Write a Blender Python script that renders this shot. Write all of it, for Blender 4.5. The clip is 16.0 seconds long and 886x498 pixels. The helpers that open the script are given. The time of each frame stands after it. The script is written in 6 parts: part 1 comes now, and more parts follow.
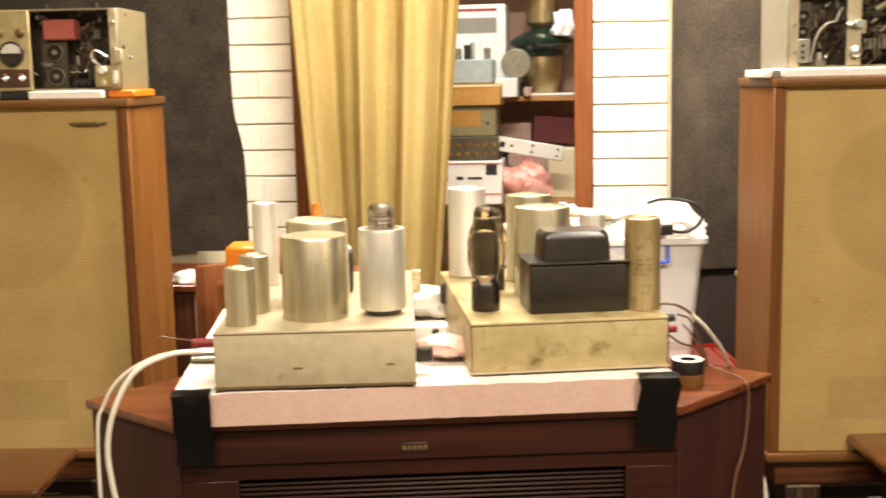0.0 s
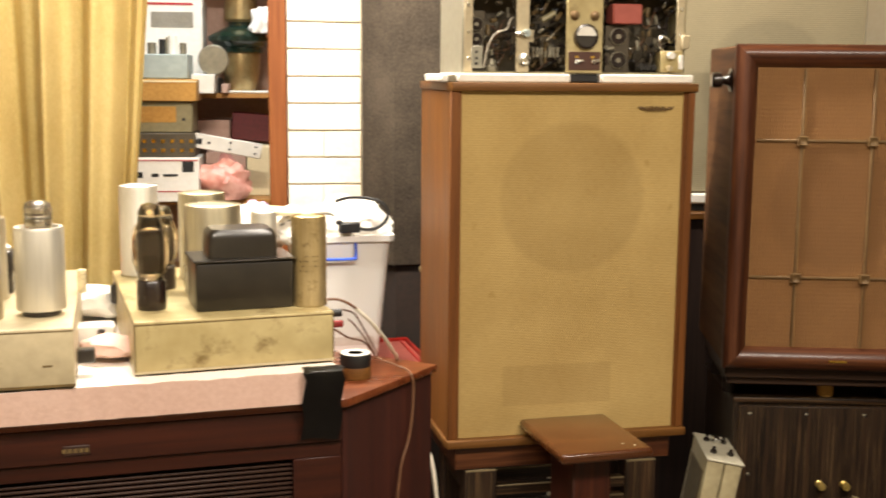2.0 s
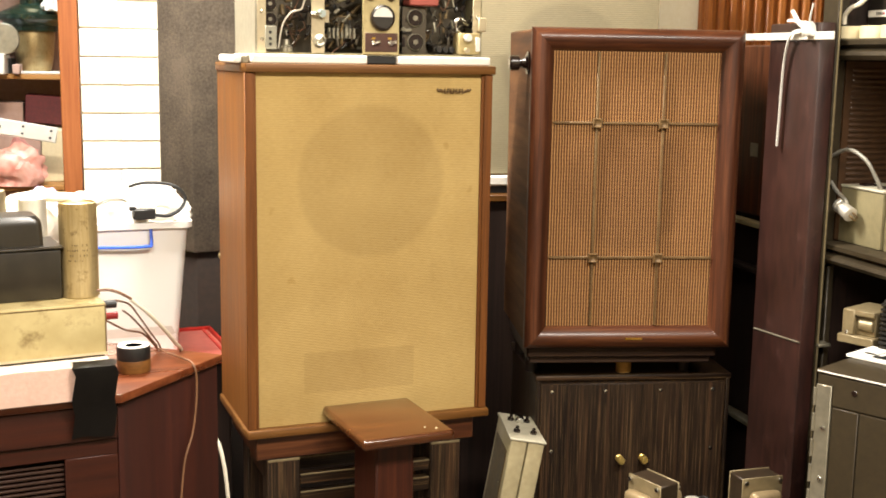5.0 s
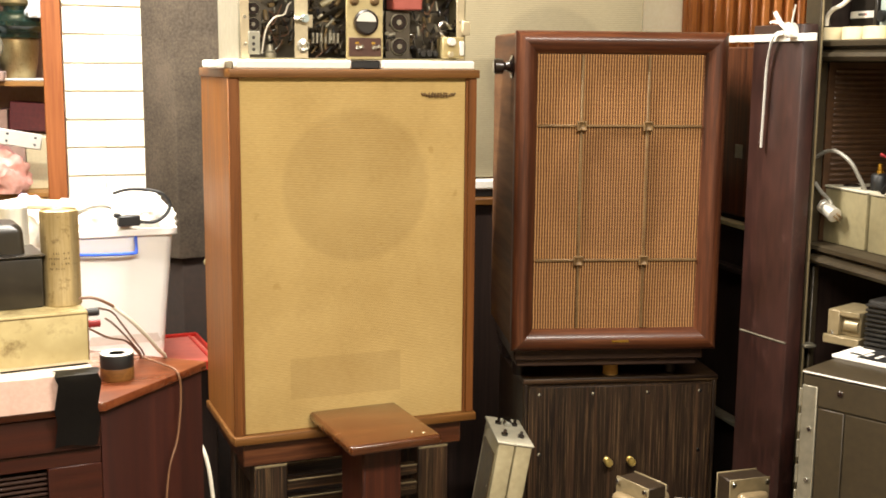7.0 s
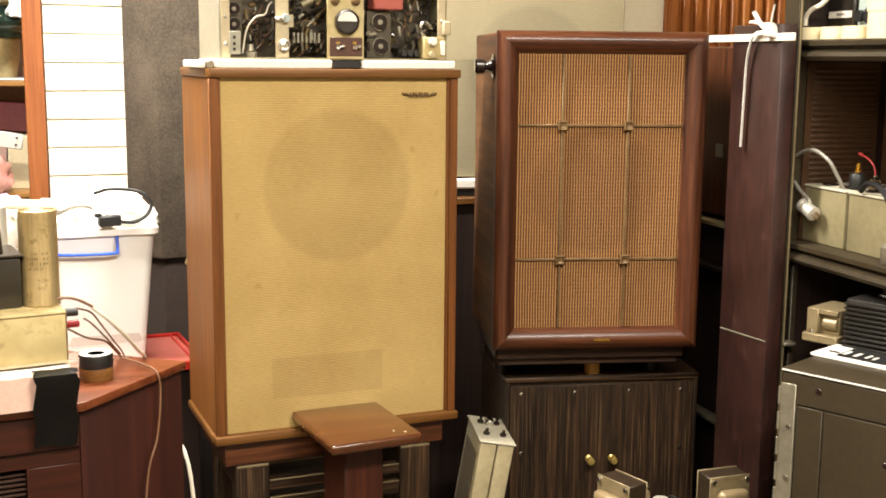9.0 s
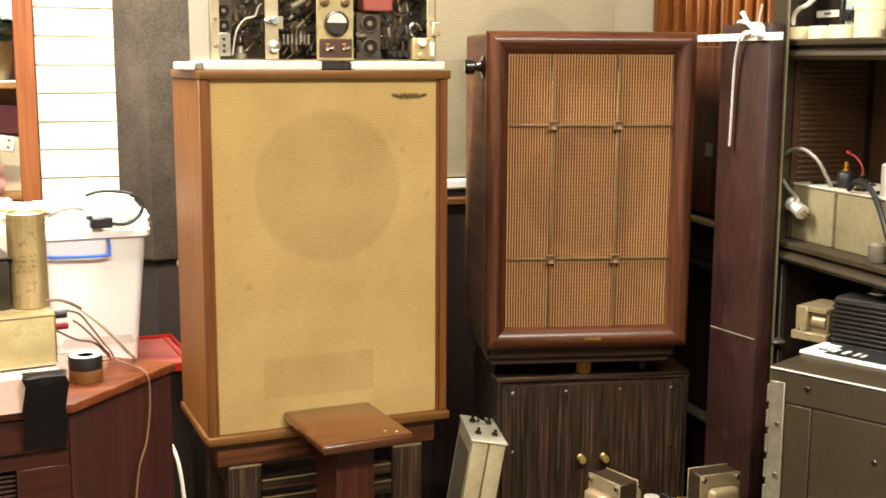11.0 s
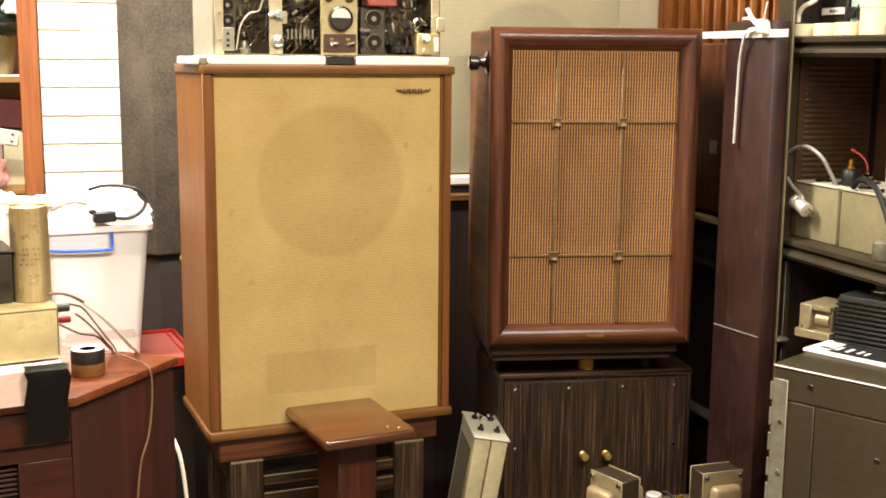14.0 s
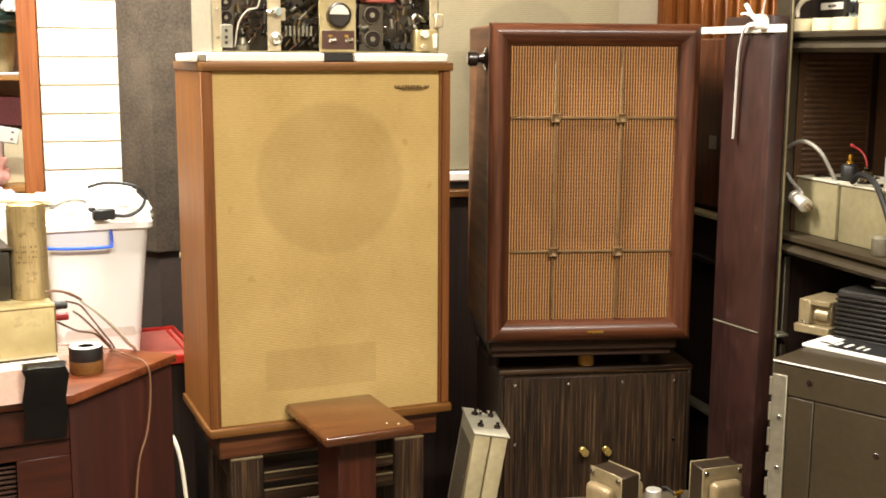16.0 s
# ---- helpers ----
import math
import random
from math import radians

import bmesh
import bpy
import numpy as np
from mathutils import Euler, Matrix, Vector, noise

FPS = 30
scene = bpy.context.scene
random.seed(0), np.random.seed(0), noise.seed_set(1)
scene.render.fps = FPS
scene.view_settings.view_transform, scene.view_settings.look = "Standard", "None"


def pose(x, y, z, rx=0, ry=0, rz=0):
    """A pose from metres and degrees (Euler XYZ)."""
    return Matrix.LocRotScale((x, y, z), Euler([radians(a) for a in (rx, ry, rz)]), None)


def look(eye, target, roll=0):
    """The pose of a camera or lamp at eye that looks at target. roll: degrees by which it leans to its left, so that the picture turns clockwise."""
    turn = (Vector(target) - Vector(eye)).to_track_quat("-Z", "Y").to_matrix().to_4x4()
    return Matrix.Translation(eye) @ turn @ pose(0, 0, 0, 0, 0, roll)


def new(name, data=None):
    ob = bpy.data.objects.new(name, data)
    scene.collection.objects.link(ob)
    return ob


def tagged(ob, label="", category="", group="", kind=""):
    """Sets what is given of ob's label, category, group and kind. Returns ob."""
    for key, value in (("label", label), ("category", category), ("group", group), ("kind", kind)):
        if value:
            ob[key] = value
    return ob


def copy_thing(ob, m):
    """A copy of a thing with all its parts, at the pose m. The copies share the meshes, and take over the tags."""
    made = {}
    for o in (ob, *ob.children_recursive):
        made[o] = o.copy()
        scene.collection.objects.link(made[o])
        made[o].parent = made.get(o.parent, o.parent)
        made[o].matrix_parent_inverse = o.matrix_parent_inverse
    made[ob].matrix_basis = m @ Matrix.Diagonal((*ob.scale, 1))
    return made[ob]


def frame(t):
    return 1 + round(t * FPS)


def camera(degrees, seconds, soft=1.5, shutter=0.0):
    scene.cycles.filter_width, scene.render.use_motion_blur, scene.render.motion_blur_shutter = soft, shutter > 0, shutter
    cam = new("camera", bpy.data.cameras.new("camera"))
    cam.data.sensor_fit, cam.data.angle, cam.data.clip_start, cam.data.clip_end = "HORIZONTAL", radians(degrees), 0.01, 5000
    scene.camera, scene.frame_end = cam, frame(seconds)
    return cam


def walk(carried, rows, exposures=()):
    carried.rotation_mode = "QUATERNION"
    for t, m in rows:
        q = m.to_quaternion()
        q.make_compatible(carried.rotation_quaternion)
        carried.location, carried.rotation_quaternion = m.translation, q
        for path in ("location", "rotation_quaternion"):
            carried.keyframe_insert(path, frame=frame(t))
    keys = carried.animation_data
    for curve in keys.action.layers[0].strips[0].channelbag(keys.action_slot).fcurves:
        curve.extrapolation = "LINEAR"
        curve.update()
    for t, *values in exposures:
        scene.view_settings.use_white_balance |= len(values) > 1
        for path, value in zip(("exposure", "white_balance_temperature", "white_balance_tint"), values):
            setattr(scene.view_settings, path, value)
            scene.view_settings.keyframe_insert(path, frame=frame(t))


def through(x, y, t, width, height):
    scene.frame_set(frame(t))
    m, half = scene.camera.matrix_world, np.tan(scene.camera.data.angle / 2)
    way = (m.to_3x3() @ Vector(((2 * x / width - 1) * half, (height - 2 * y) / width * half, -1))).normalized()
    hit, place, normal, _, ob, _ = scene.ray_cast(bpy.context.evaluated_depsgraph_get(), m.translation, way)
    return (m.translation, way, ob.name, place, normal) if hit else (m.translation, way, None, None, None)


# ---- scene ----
cam = camera(41.7, 16.0, soft=1.8, shutter=0.5)
PATH = [
    (0, (0.178, 0.208, 1.264), (-0.072, 2.17, 0.969), -1.2),
    (0.5, (0.191, 0.197, 1.264), (0.07, 2.17, 0.959), -0.8),
    (1, (0.207, 0.194, 1.265), (0.201, 2.171, 0.963), -0.4),
    (1.5, (0.224, 0.188, 1.267), (0.323, 2.162, 0.961), -0.1),
    (2, (0.246, 0.184, 1.267), (0.477, 2.148, 0.965), 0.5),
    (2.5, (0.261, 0.177, 1.269), (0.584, 2.126, 0.961), 0.6),
    (3, (0.276, 0.18, 1.268), (0.679, 2.113, 0.953), 0.8),
    (3.5, (0.29, 0.203, 1.264), (0.751, 2.123, 0.942), 0.9),
    (4, (0.298, 0.206, 1.263), (0.797, 2.115, 0.936), 1.3),
    (6.5, (0.317, 0.208, 1.265), (0.855, 2.107, 0.944), 0.5),
    (7, (0.317, 0.207, 1.265), (0.857, 2.106, 0.945), 0.5),
    (7.5, (0.318, 0.207, 1.265), (0.871, 2.102, 0.944), 0.6),
    (8, (0.32, 0.207, 1.264), (0.876, 2.101, 0.942), 0.5),
    (8.5, (0.321, 0.204, 1.265), (0.874, 2.099, 0.944), 0.4),
    (9, (0.324, 0.2, 1.266), (0.888, 2.092, 0.945), 0.5),
    (11.5, (0.336, 0.187, 1.268), (0.906, 2.077, 0.948), 0.2),
    (12, (0.339, 0.186, 1.267), (0.907, 2.077, 0.949), 0.2),
    (12.5, (0.338, 0.187, 1.266), (0.906, 2.078, 0.947), 0.2),
    (13, (0.336, 0.188, 1.266), (0.905, 2.079, 0.945), 0.3),
    (13.5, (0.334, 0.191, 1.265), (0.902, 2.081, 0.938), 0.5),
    (14, (0.333, 0.192, 1.265), (0.899, 2.083, 0.939), 0.5),
    (14.5, (0.331, 0.194, 1.265), (0.894, 2.085, 0.935), 0.5),
    (15, (0.333, 0.195, 1.264), (0.9, 2.084, 0.931), 0.4),
    (15.5, (0.334, 0.195, 1.264), (0.9, 2.084, 0.929), 0.4),
    (16, (0.339, 0.19, 1.265), (0.901, 2.08, 0.933), 0.3),
]
walk(cam, [(t, look(eye, goal, lean)) for t, eye, goal, lean in PATH],
     [(0, -0.53, 6950, 16), (1.5, -0.52, 6800, 14), (2.5, -0.47, 6800, 14), (3.5, -0.16, 6600, 13), (4.2, -0.03, 6550, 12), (6.5, 0.02, 6500, 12), (16, 0.02, 6500, 12)])

# ---- light ----
world = bpy.data.worlds.new("world")
scene.world = world
world.use_nodes = True
world.node_tree.nodes["Background"].inputs[0].default_value = (1.0, 0.85, 0.65, 1)
world.node_tree.nodes["Background"].inputs[1].default_value = 0.02


def ceiling_lamp(name, place, target, size_x, size_y, watts, colour):
    """A rectangular area lamp under the ceiling; no fitting is modelled."""
    data = bpy.data.lights.new(name, "AREA")
    data.shape, data.size, data.size_y, data.energy, data.color = "RECTANGLE", size_x, size_y, watts, colour
    ob = new(name, data)
    ob.matrix_world = look(place, target)
    return ob


ceiling_lamp("ceiling_lamp_door", (0.1, 2.6, 2.52), (0.1, 2.78, 0), 1.2, 0.16, 168, (1.0, 0.945, 0.83))
ceiling_lamp("ceiling_lamp_front", (1.30, 0.50, 2.52), (1.35, 0.92, 0), 1.2, 0.16, 100, (1.0, 0.94, 0.82))
# added fill, no known source: lifts the darks and the console front
ceiling_lamp("fill_lamp_side", (-0.15, 0.05, 2.52), (-0.12, 0.35, 0), 1.2, 0.16, 84, (1.0, 0.94, 0.82))
ceiling_lamp("ceiling_lamp_store", (-0.1, 4.1, 2.42), (-0.1, 4.12, 0), 0.9, 0.14, 31, (0.80, 0.91, 1.0))


# ---- materials ----
def rgb(h):
    """Linear colour from a hex code."""
    v = [int(h[i:i + 2], 16) / 255 for i in (0, 2, 4)]
    return tuple(x / 12.92 if x <= 0.04045 else ((x + 0.055) / 1.055) ** 2.4 for x in v) + (1,)


def base_nodes(name):
    m = bpy.data.materials.new(name)
    m.use_nodes = True
    t = m.node_tree
    b = t.nodes["Principled BSDF"]
    co = t.nodes.new("ShaderNodeTexCoord")
    return m, t, b, co


def noise_node(t, co, scale, stretch=(1, 1, 1), detail=4.0, rough=0.55, distort=0.0):
    mp = t.nodes.new("ShaderNodeMapping")
    mp.inputs["Scale"].default_value = stretch
    t.links.new(co.outputs["Object"], mp.inputs["Vector"])
    n = t.nodes.new("ShaderNodeTexNoise")
    n.inputs["Scale"].default_value = scale
    n.inputs["Detail"].default_value = detail
    n.inputs["Roughness"].default_value = rough
    n.inputs["Distortion"].default_value = distort
    t.links.new(mp.outputs[0], n.inputs["Vector"])
    return n.outputs["Fac"]


def ramp(t, fac, stops):
    r = t.nodes.new("ShaderNodeValToRGB")
    e = r.color_ramp.elements
    while len(e) < len(stops):
        e.new(0.5)
    for s, (p, c) in zip(e, stops):
        s.position, s.color = p, c
    t.links.new(fac, r.inputs[0])
    return r.outputs[0]


def mix(t, fac, a, b, kind="MIX"):
    n = t.nodes.new("ShaderNodeMix")
    n.data_type, n.blend_type = "RGBA", kind
    for sock, v in ((n.inputs[0], fac), (n.inputs[6], a), (n.inputs[7], b)):
        if isinstance(v, (int, float, tuple)):
            sock.default_value = v
        else:
            t.links.new(v, sock)
    return n.outputs[2]


def bump(t, b, height, strength, dist=0.002):
    n = t.nodes.new("ShaderNodeBump")
    n.inputs["Strength"].default_value, n.inputs["Distance"].default_value = strength, dist
    t.links.new(height, n.inputs["Height"])
    t.links.new(n.outputs[0], b.inputs["Normal"])


def calc(t, op, a, c=0.0, d=0.0):
    n = t.nodes.new("ShaderNodeMath")
    n.operation = op
    for sock, v in zip(n.inputs, (a, c, d)):
        if isinstance(v, (int, float)):
            sock.default_value = v
        else:
            t.links.new(v, sock)
    return n.outputs[0]


def surf(name, c1, c2, rough=0.5, metal=0.0, scale=40, big=4.0, relief=0.15, stretch=(1, 1, 1), dirt=None, coat=0.0, dirt_at=0.62):
    """A surface with fine grain, broad variation, uneven gloss and, where given, dirt."""
    m, t, b, co = base_nodes(name)
    fine = noise_node(t, co, scale, stretch, 5)
    broad = noise_node(t, co, big, (1, 1, 1), 3)
    both = calc(t, "ADD", calc(t, "MULTIPLY", fine, 0.5), calc(t, "MULTIPLY", broad, 0.5))
    col = ramp(t, both, [(0.36, rgb(c1)), (0.64, rgb(c2))])
    if dirt:
        spots = noise_node(t, co, big * 4, (1, 1, 1), 6, 0.7)
        col = mix(t, ramp(t, spots, [(dirt_at - 0.04, (0, 0, 0, 1)), (dirt_at + 0.12, (0.85, 0.85, 0.85, 1))]), col, rgb(dirt))
    t.links.new(col, b.inputs["Base Color"])
    t.links.new(calc(t, "ADD", calc(t, "MULTIPLY", broad, 0.3), rough - 0.15), b.inputs["Roughness"])
    b.inputs["Metallic"].default_value = metal
    b.inputs["Coat Weight"].default_value = coat
    b.inputs["Coat Roughness"].default_value = 0.2
    if relief:
        bump(t, b, fine, relief)
    return m


def wood(name, dark, mid, light, along="z", rough=0.4, scale=9.0, coat=0.1, streak=22.0):
    """Veneer with grain along one axis."""
    m, t, b, co = base_nodes(name)
    s = [streak / 2, streak / 2, streak / 2]
    s["xyz".index(along)] = 0.4
    grain = noise_node(t, co, scale, tuple(s), 7, 0.65, 0.4)
    s2 = [3.0, 3.0, 3.0]
    s2["xyz".index(along)] = 0.16
    figure = noise_node(t, co, scale * 0.5, tuple(s2), 4, 0.5, 1.0)
    both = calc(t, "ADD", calc(t, "MULTIPLY", grain, 0.6), calc(t, "MULTIPLY", figure, 0.4))
    col = ramp(t, both, [(0.34, rgb(dark)), (0.5, rgb(mid)), (0.66, rgb(light))])
    t.links.new(col, b.inputs["Base Color"])
    t.links.new(calc(t, "ADD", calc(t, "MULTIPLY", figure, 0.3), rough - 0.12), b.inputs["Roughness"])
    b.inputs["Specular IOR Level"].default_value = 0.3
    b.inputs["Coat Weight"].default_value = coat
    b.inputs["Coat Roughness"].default_value = 0.2
    bump(t, b, grain, 0.12, 0.001)
    return m


def wave(t, co, axis, scale, distort=0.0, dscale=1.0, profile="SIN"):
    w = t.nodes.new("ShaderNodeTexWave")
    w.bands_direction, w.wave_profile = axis, profile
    w.inputs["Scale"].default_value = scale
    w.inputs["Distortion"].default_value = distort
    w.inputs["Detail"].default_value = 1.0
    w.inputs["Detail Scale"].default_value = dscale
    t.links.new(co.outputs["Object"], w.inputs["Vector"])
    return w.outputs["Fac"]


def ribbed_cloth(name, c1, c2, centre, radius, seen, ribs=62.0, stain=True):
    """Horizontally ribbed loudspeaker cloth through which the round drive unit shows."""
    m, t, b, co = base_nodes(name)
    rib = wave(t, co, "Z", ribs, 0.6, 0.6)
    broad = noise_node(t, co, 5, (1, 1, 1), 3)
    fine = noise_node(t, co, 300, (0.25, 1, 1), 3)
    col = ramp(t, calc(t, "ADD", calc(t, "MULTIPLY", broad, 0.6), calc(t, "MULTIPLY", fine, 0.4)), [(0.3, rgb(c1)), (0.7, rgb(c2))])
    col = mix(t, calc(t, "MULTIPLY", rib, 0.11), col, rgb(seen))
    sep = t.nodes.new("ShaderNodeSeparateXYZ")
    t.links.new(co.outputs["Object"], sep.inputs[0])
    dx = calc(t, "SUBTRACT", sep.outputs[0], centre[0])
    dz = calc(t, "SUBTRACT", sep.outputs[2], centre[1])
    d = calc(t, "SQRT", calc(t, "ADD", calc(t, "MULTIPLY", dx, dx), calc(t, "MULTIPLY", dz, dz)))
    inside = ramp(t, calc(t, "DIVIDE", d, radius), [(0.0, (0.17, 0.17, 0.17, 1)), (0.90, (0.20, 0.20, 0.20, 1)), (0.985, (0, 0, 0, 1))])
    col = mix(t, inside, col, rgb(seen))
    if stain:
        px_ = calc(t, "LESS_THAN", calc(t, "ABSOLUTE", calc(t, "SUBTRACT", sep.outputs[0], 0.25)), 0.125)
        pz_ = calc(t, "LESS_THAN", calc(t, "ABSOLUTE", calc(t, "SUBTRACT", sep.outputs[2], 0.13)), 0.045)
        col = mix(t, calc(t, "MULTIPLY", calc(t, "MULTIPLY", px_, pz_), 0.17), col, rgb(seen))
        blot = noise_node(t, co, 14, (1, 1, 0.7), 6, 0.7, 0.2)
        col = mix(t, ramp(t, blot, [(0.55, (0, 0, 0, 1)), (0.78, (0.20, 0.20, 0.20, 1))]), col, rgb("7c5f2c"))
        specks = noise_node(t, co, 26, (1, 1, 1), 2, 0.4)
        col = mix(t, ramp(t, specks, [(0.73, (0, 0, 0, 1)), (0.78, (0.35, 0.35, 0.35, 1))]), col, rgb("8a6a2c"))
    t.links.new(col, b.inputs["Base Color"])
    b.inputs["Roughness"].default_value = 0.85
    b.inputs["Sheen Weight"].default_value = 0.15
    bump(t, b, rib, 0.3, 0.0012)
    return m


def woven_cloth(name, centre, radius):
    """Brown fabric of upright light cords crossed by weft, with the drive unit dark behind it."""
    m, t, b, co = base_nodes(name)
    cord = wave(t, co, "X", 50.0, 1.1, 0.45)
    weft = wave(t, co, "Z", 33.0, 0.5, 1.0)
    broad = noise_node(t, co, 6, (1, 1, 1), 3)
    fine = noise_node(t, co, 170, (1, 1, 0.3), 3)
    thread = calc(t, "ADD", calc(t, "MULTIPLY", cord, 0.80), calc(t, "ADD", calc(t, "MULTIPLY", weft, 0.10), calc(t, "MULTIPLY", fine, 0.10)))
    col = ramp(t, thread, [(0.16, rgb("402717")), (0.5, rgb("6a472a")), (0.84, rgb("b08555"))])
    col = mix(t, calc(t, "MULTIPLY", broad, 0.3), col, rgb("6a4526"))
    sep = t.nodes.new("ShaderNodeSeparateXYZ")
    t.links.new(co.outputs["Object"], sep.inputs[0])
    dx = calc(t, "SUBTRACT", sep.outputs[0], centre[0])
    dz = calc(t, "SUBTRACT", sep.outputs[2], centre[1])
    d = calc(t, "SQRT", calc(t, "ADD", calc(t, "MULTIPLY", dx, dx), calc(t, "MULTIPLY", dz, dz)))
    col = mix(t, ramp(t, calc(t, "DIVIDE", d, radius), [(0.0, (0.24, 0.24, 0.24, 1)), (0.86, (0.20, 0.20, 0.20, 1)), (1.0, (0, 0, 0, 1))]), col, rgb("3a2715"))
    t.links.new(col, b.inputs["Base Color"])
    b.inputs["Roughness"].default_value = 0.85
    b.inputs["Specular IOR Level"].default_value = 0.2
    bump(t, b, calc(t, "ADD", cord, calc(t, "MULTIPLY", weft, 0.15)), 0.6, 0.002)
    return m


def striped_wood(name, along, rough=0.36):
    """Near-black ebony with many fine, uneven brown stripes along one axis."""
    m, t, b, co = base_nodes(name)
    def streaks(across, length, scale, detail):
        v = [across, across, across]
        v["xyz".index(along)] = length
        return noise_node(t, co, scale, tuple(v), detail, 0.6, 0.25)
    hair, band, broad = streaks(48.0, 0.55, 8.0, 4), streaks(15.0, 0.25, 7.0, 4), streaks(2.5, 0.4, 3.0, 3)
    col = ramp(t, broad, [(0.35, rgb("170e09")), (0.65, rgb("251910"))])
    col = mix(t, ramp(t, hair, [(0.53, (0, 0, 0, 1)), (0.63, (0.56, 0.56, 0.56, 1))]), col, rgb("765c3e"))
    col = mix(t, ramp(t, band, [(0.52, (0, 0, 0, 1)), (0.68, (0.45, 0.45, 0.45, 1))]), col, rgb("5a3d26"))
    col = mix(t, ramp(t, band, [(0.30, (0.75, 0.75, 0.75, 1)), (0.42, (0, 0, 0, 1))]), col, rgb("120b07"))
    t.links.new(col, b.inputs["Base Color"])
    t.links.new(calc(t, "ADD", calc(t, "MULTIPLY", band, 0.25), rough - 0.12), b.inputs["Roughness"])
    b.inputs["Specular IOR Level"].default_value = 0.35
    bump(t, b, hair, 0.15, 0.001)
    return m


def glass(name, tint="ffffff", rough=0.02):
    m, t, b, co = base_nodes(name)
    b.inputs["Base Color"].default_value = rgb(tint)
    b.inputs["Transmission Weight"].default_value = 1.0
    b.inputs["Roughness"].default_value = rough
    b.inputs["IOR"].default_value = 1.45
    return m


def plastic_clear(name, tint, through):
    """Cloudy plastic that lets part of the light pass."""
    m, t, b, co = base_nodes(name)
    b.inputs["Base Color"].default_value = rgb(tint)
    b.inputs["Transmission Weight"].default_value = through
    b.inputs["Roughness"].default_value = 0.45
    bump(t, b, noise_node(t, co, 30), 0.05)
    return m


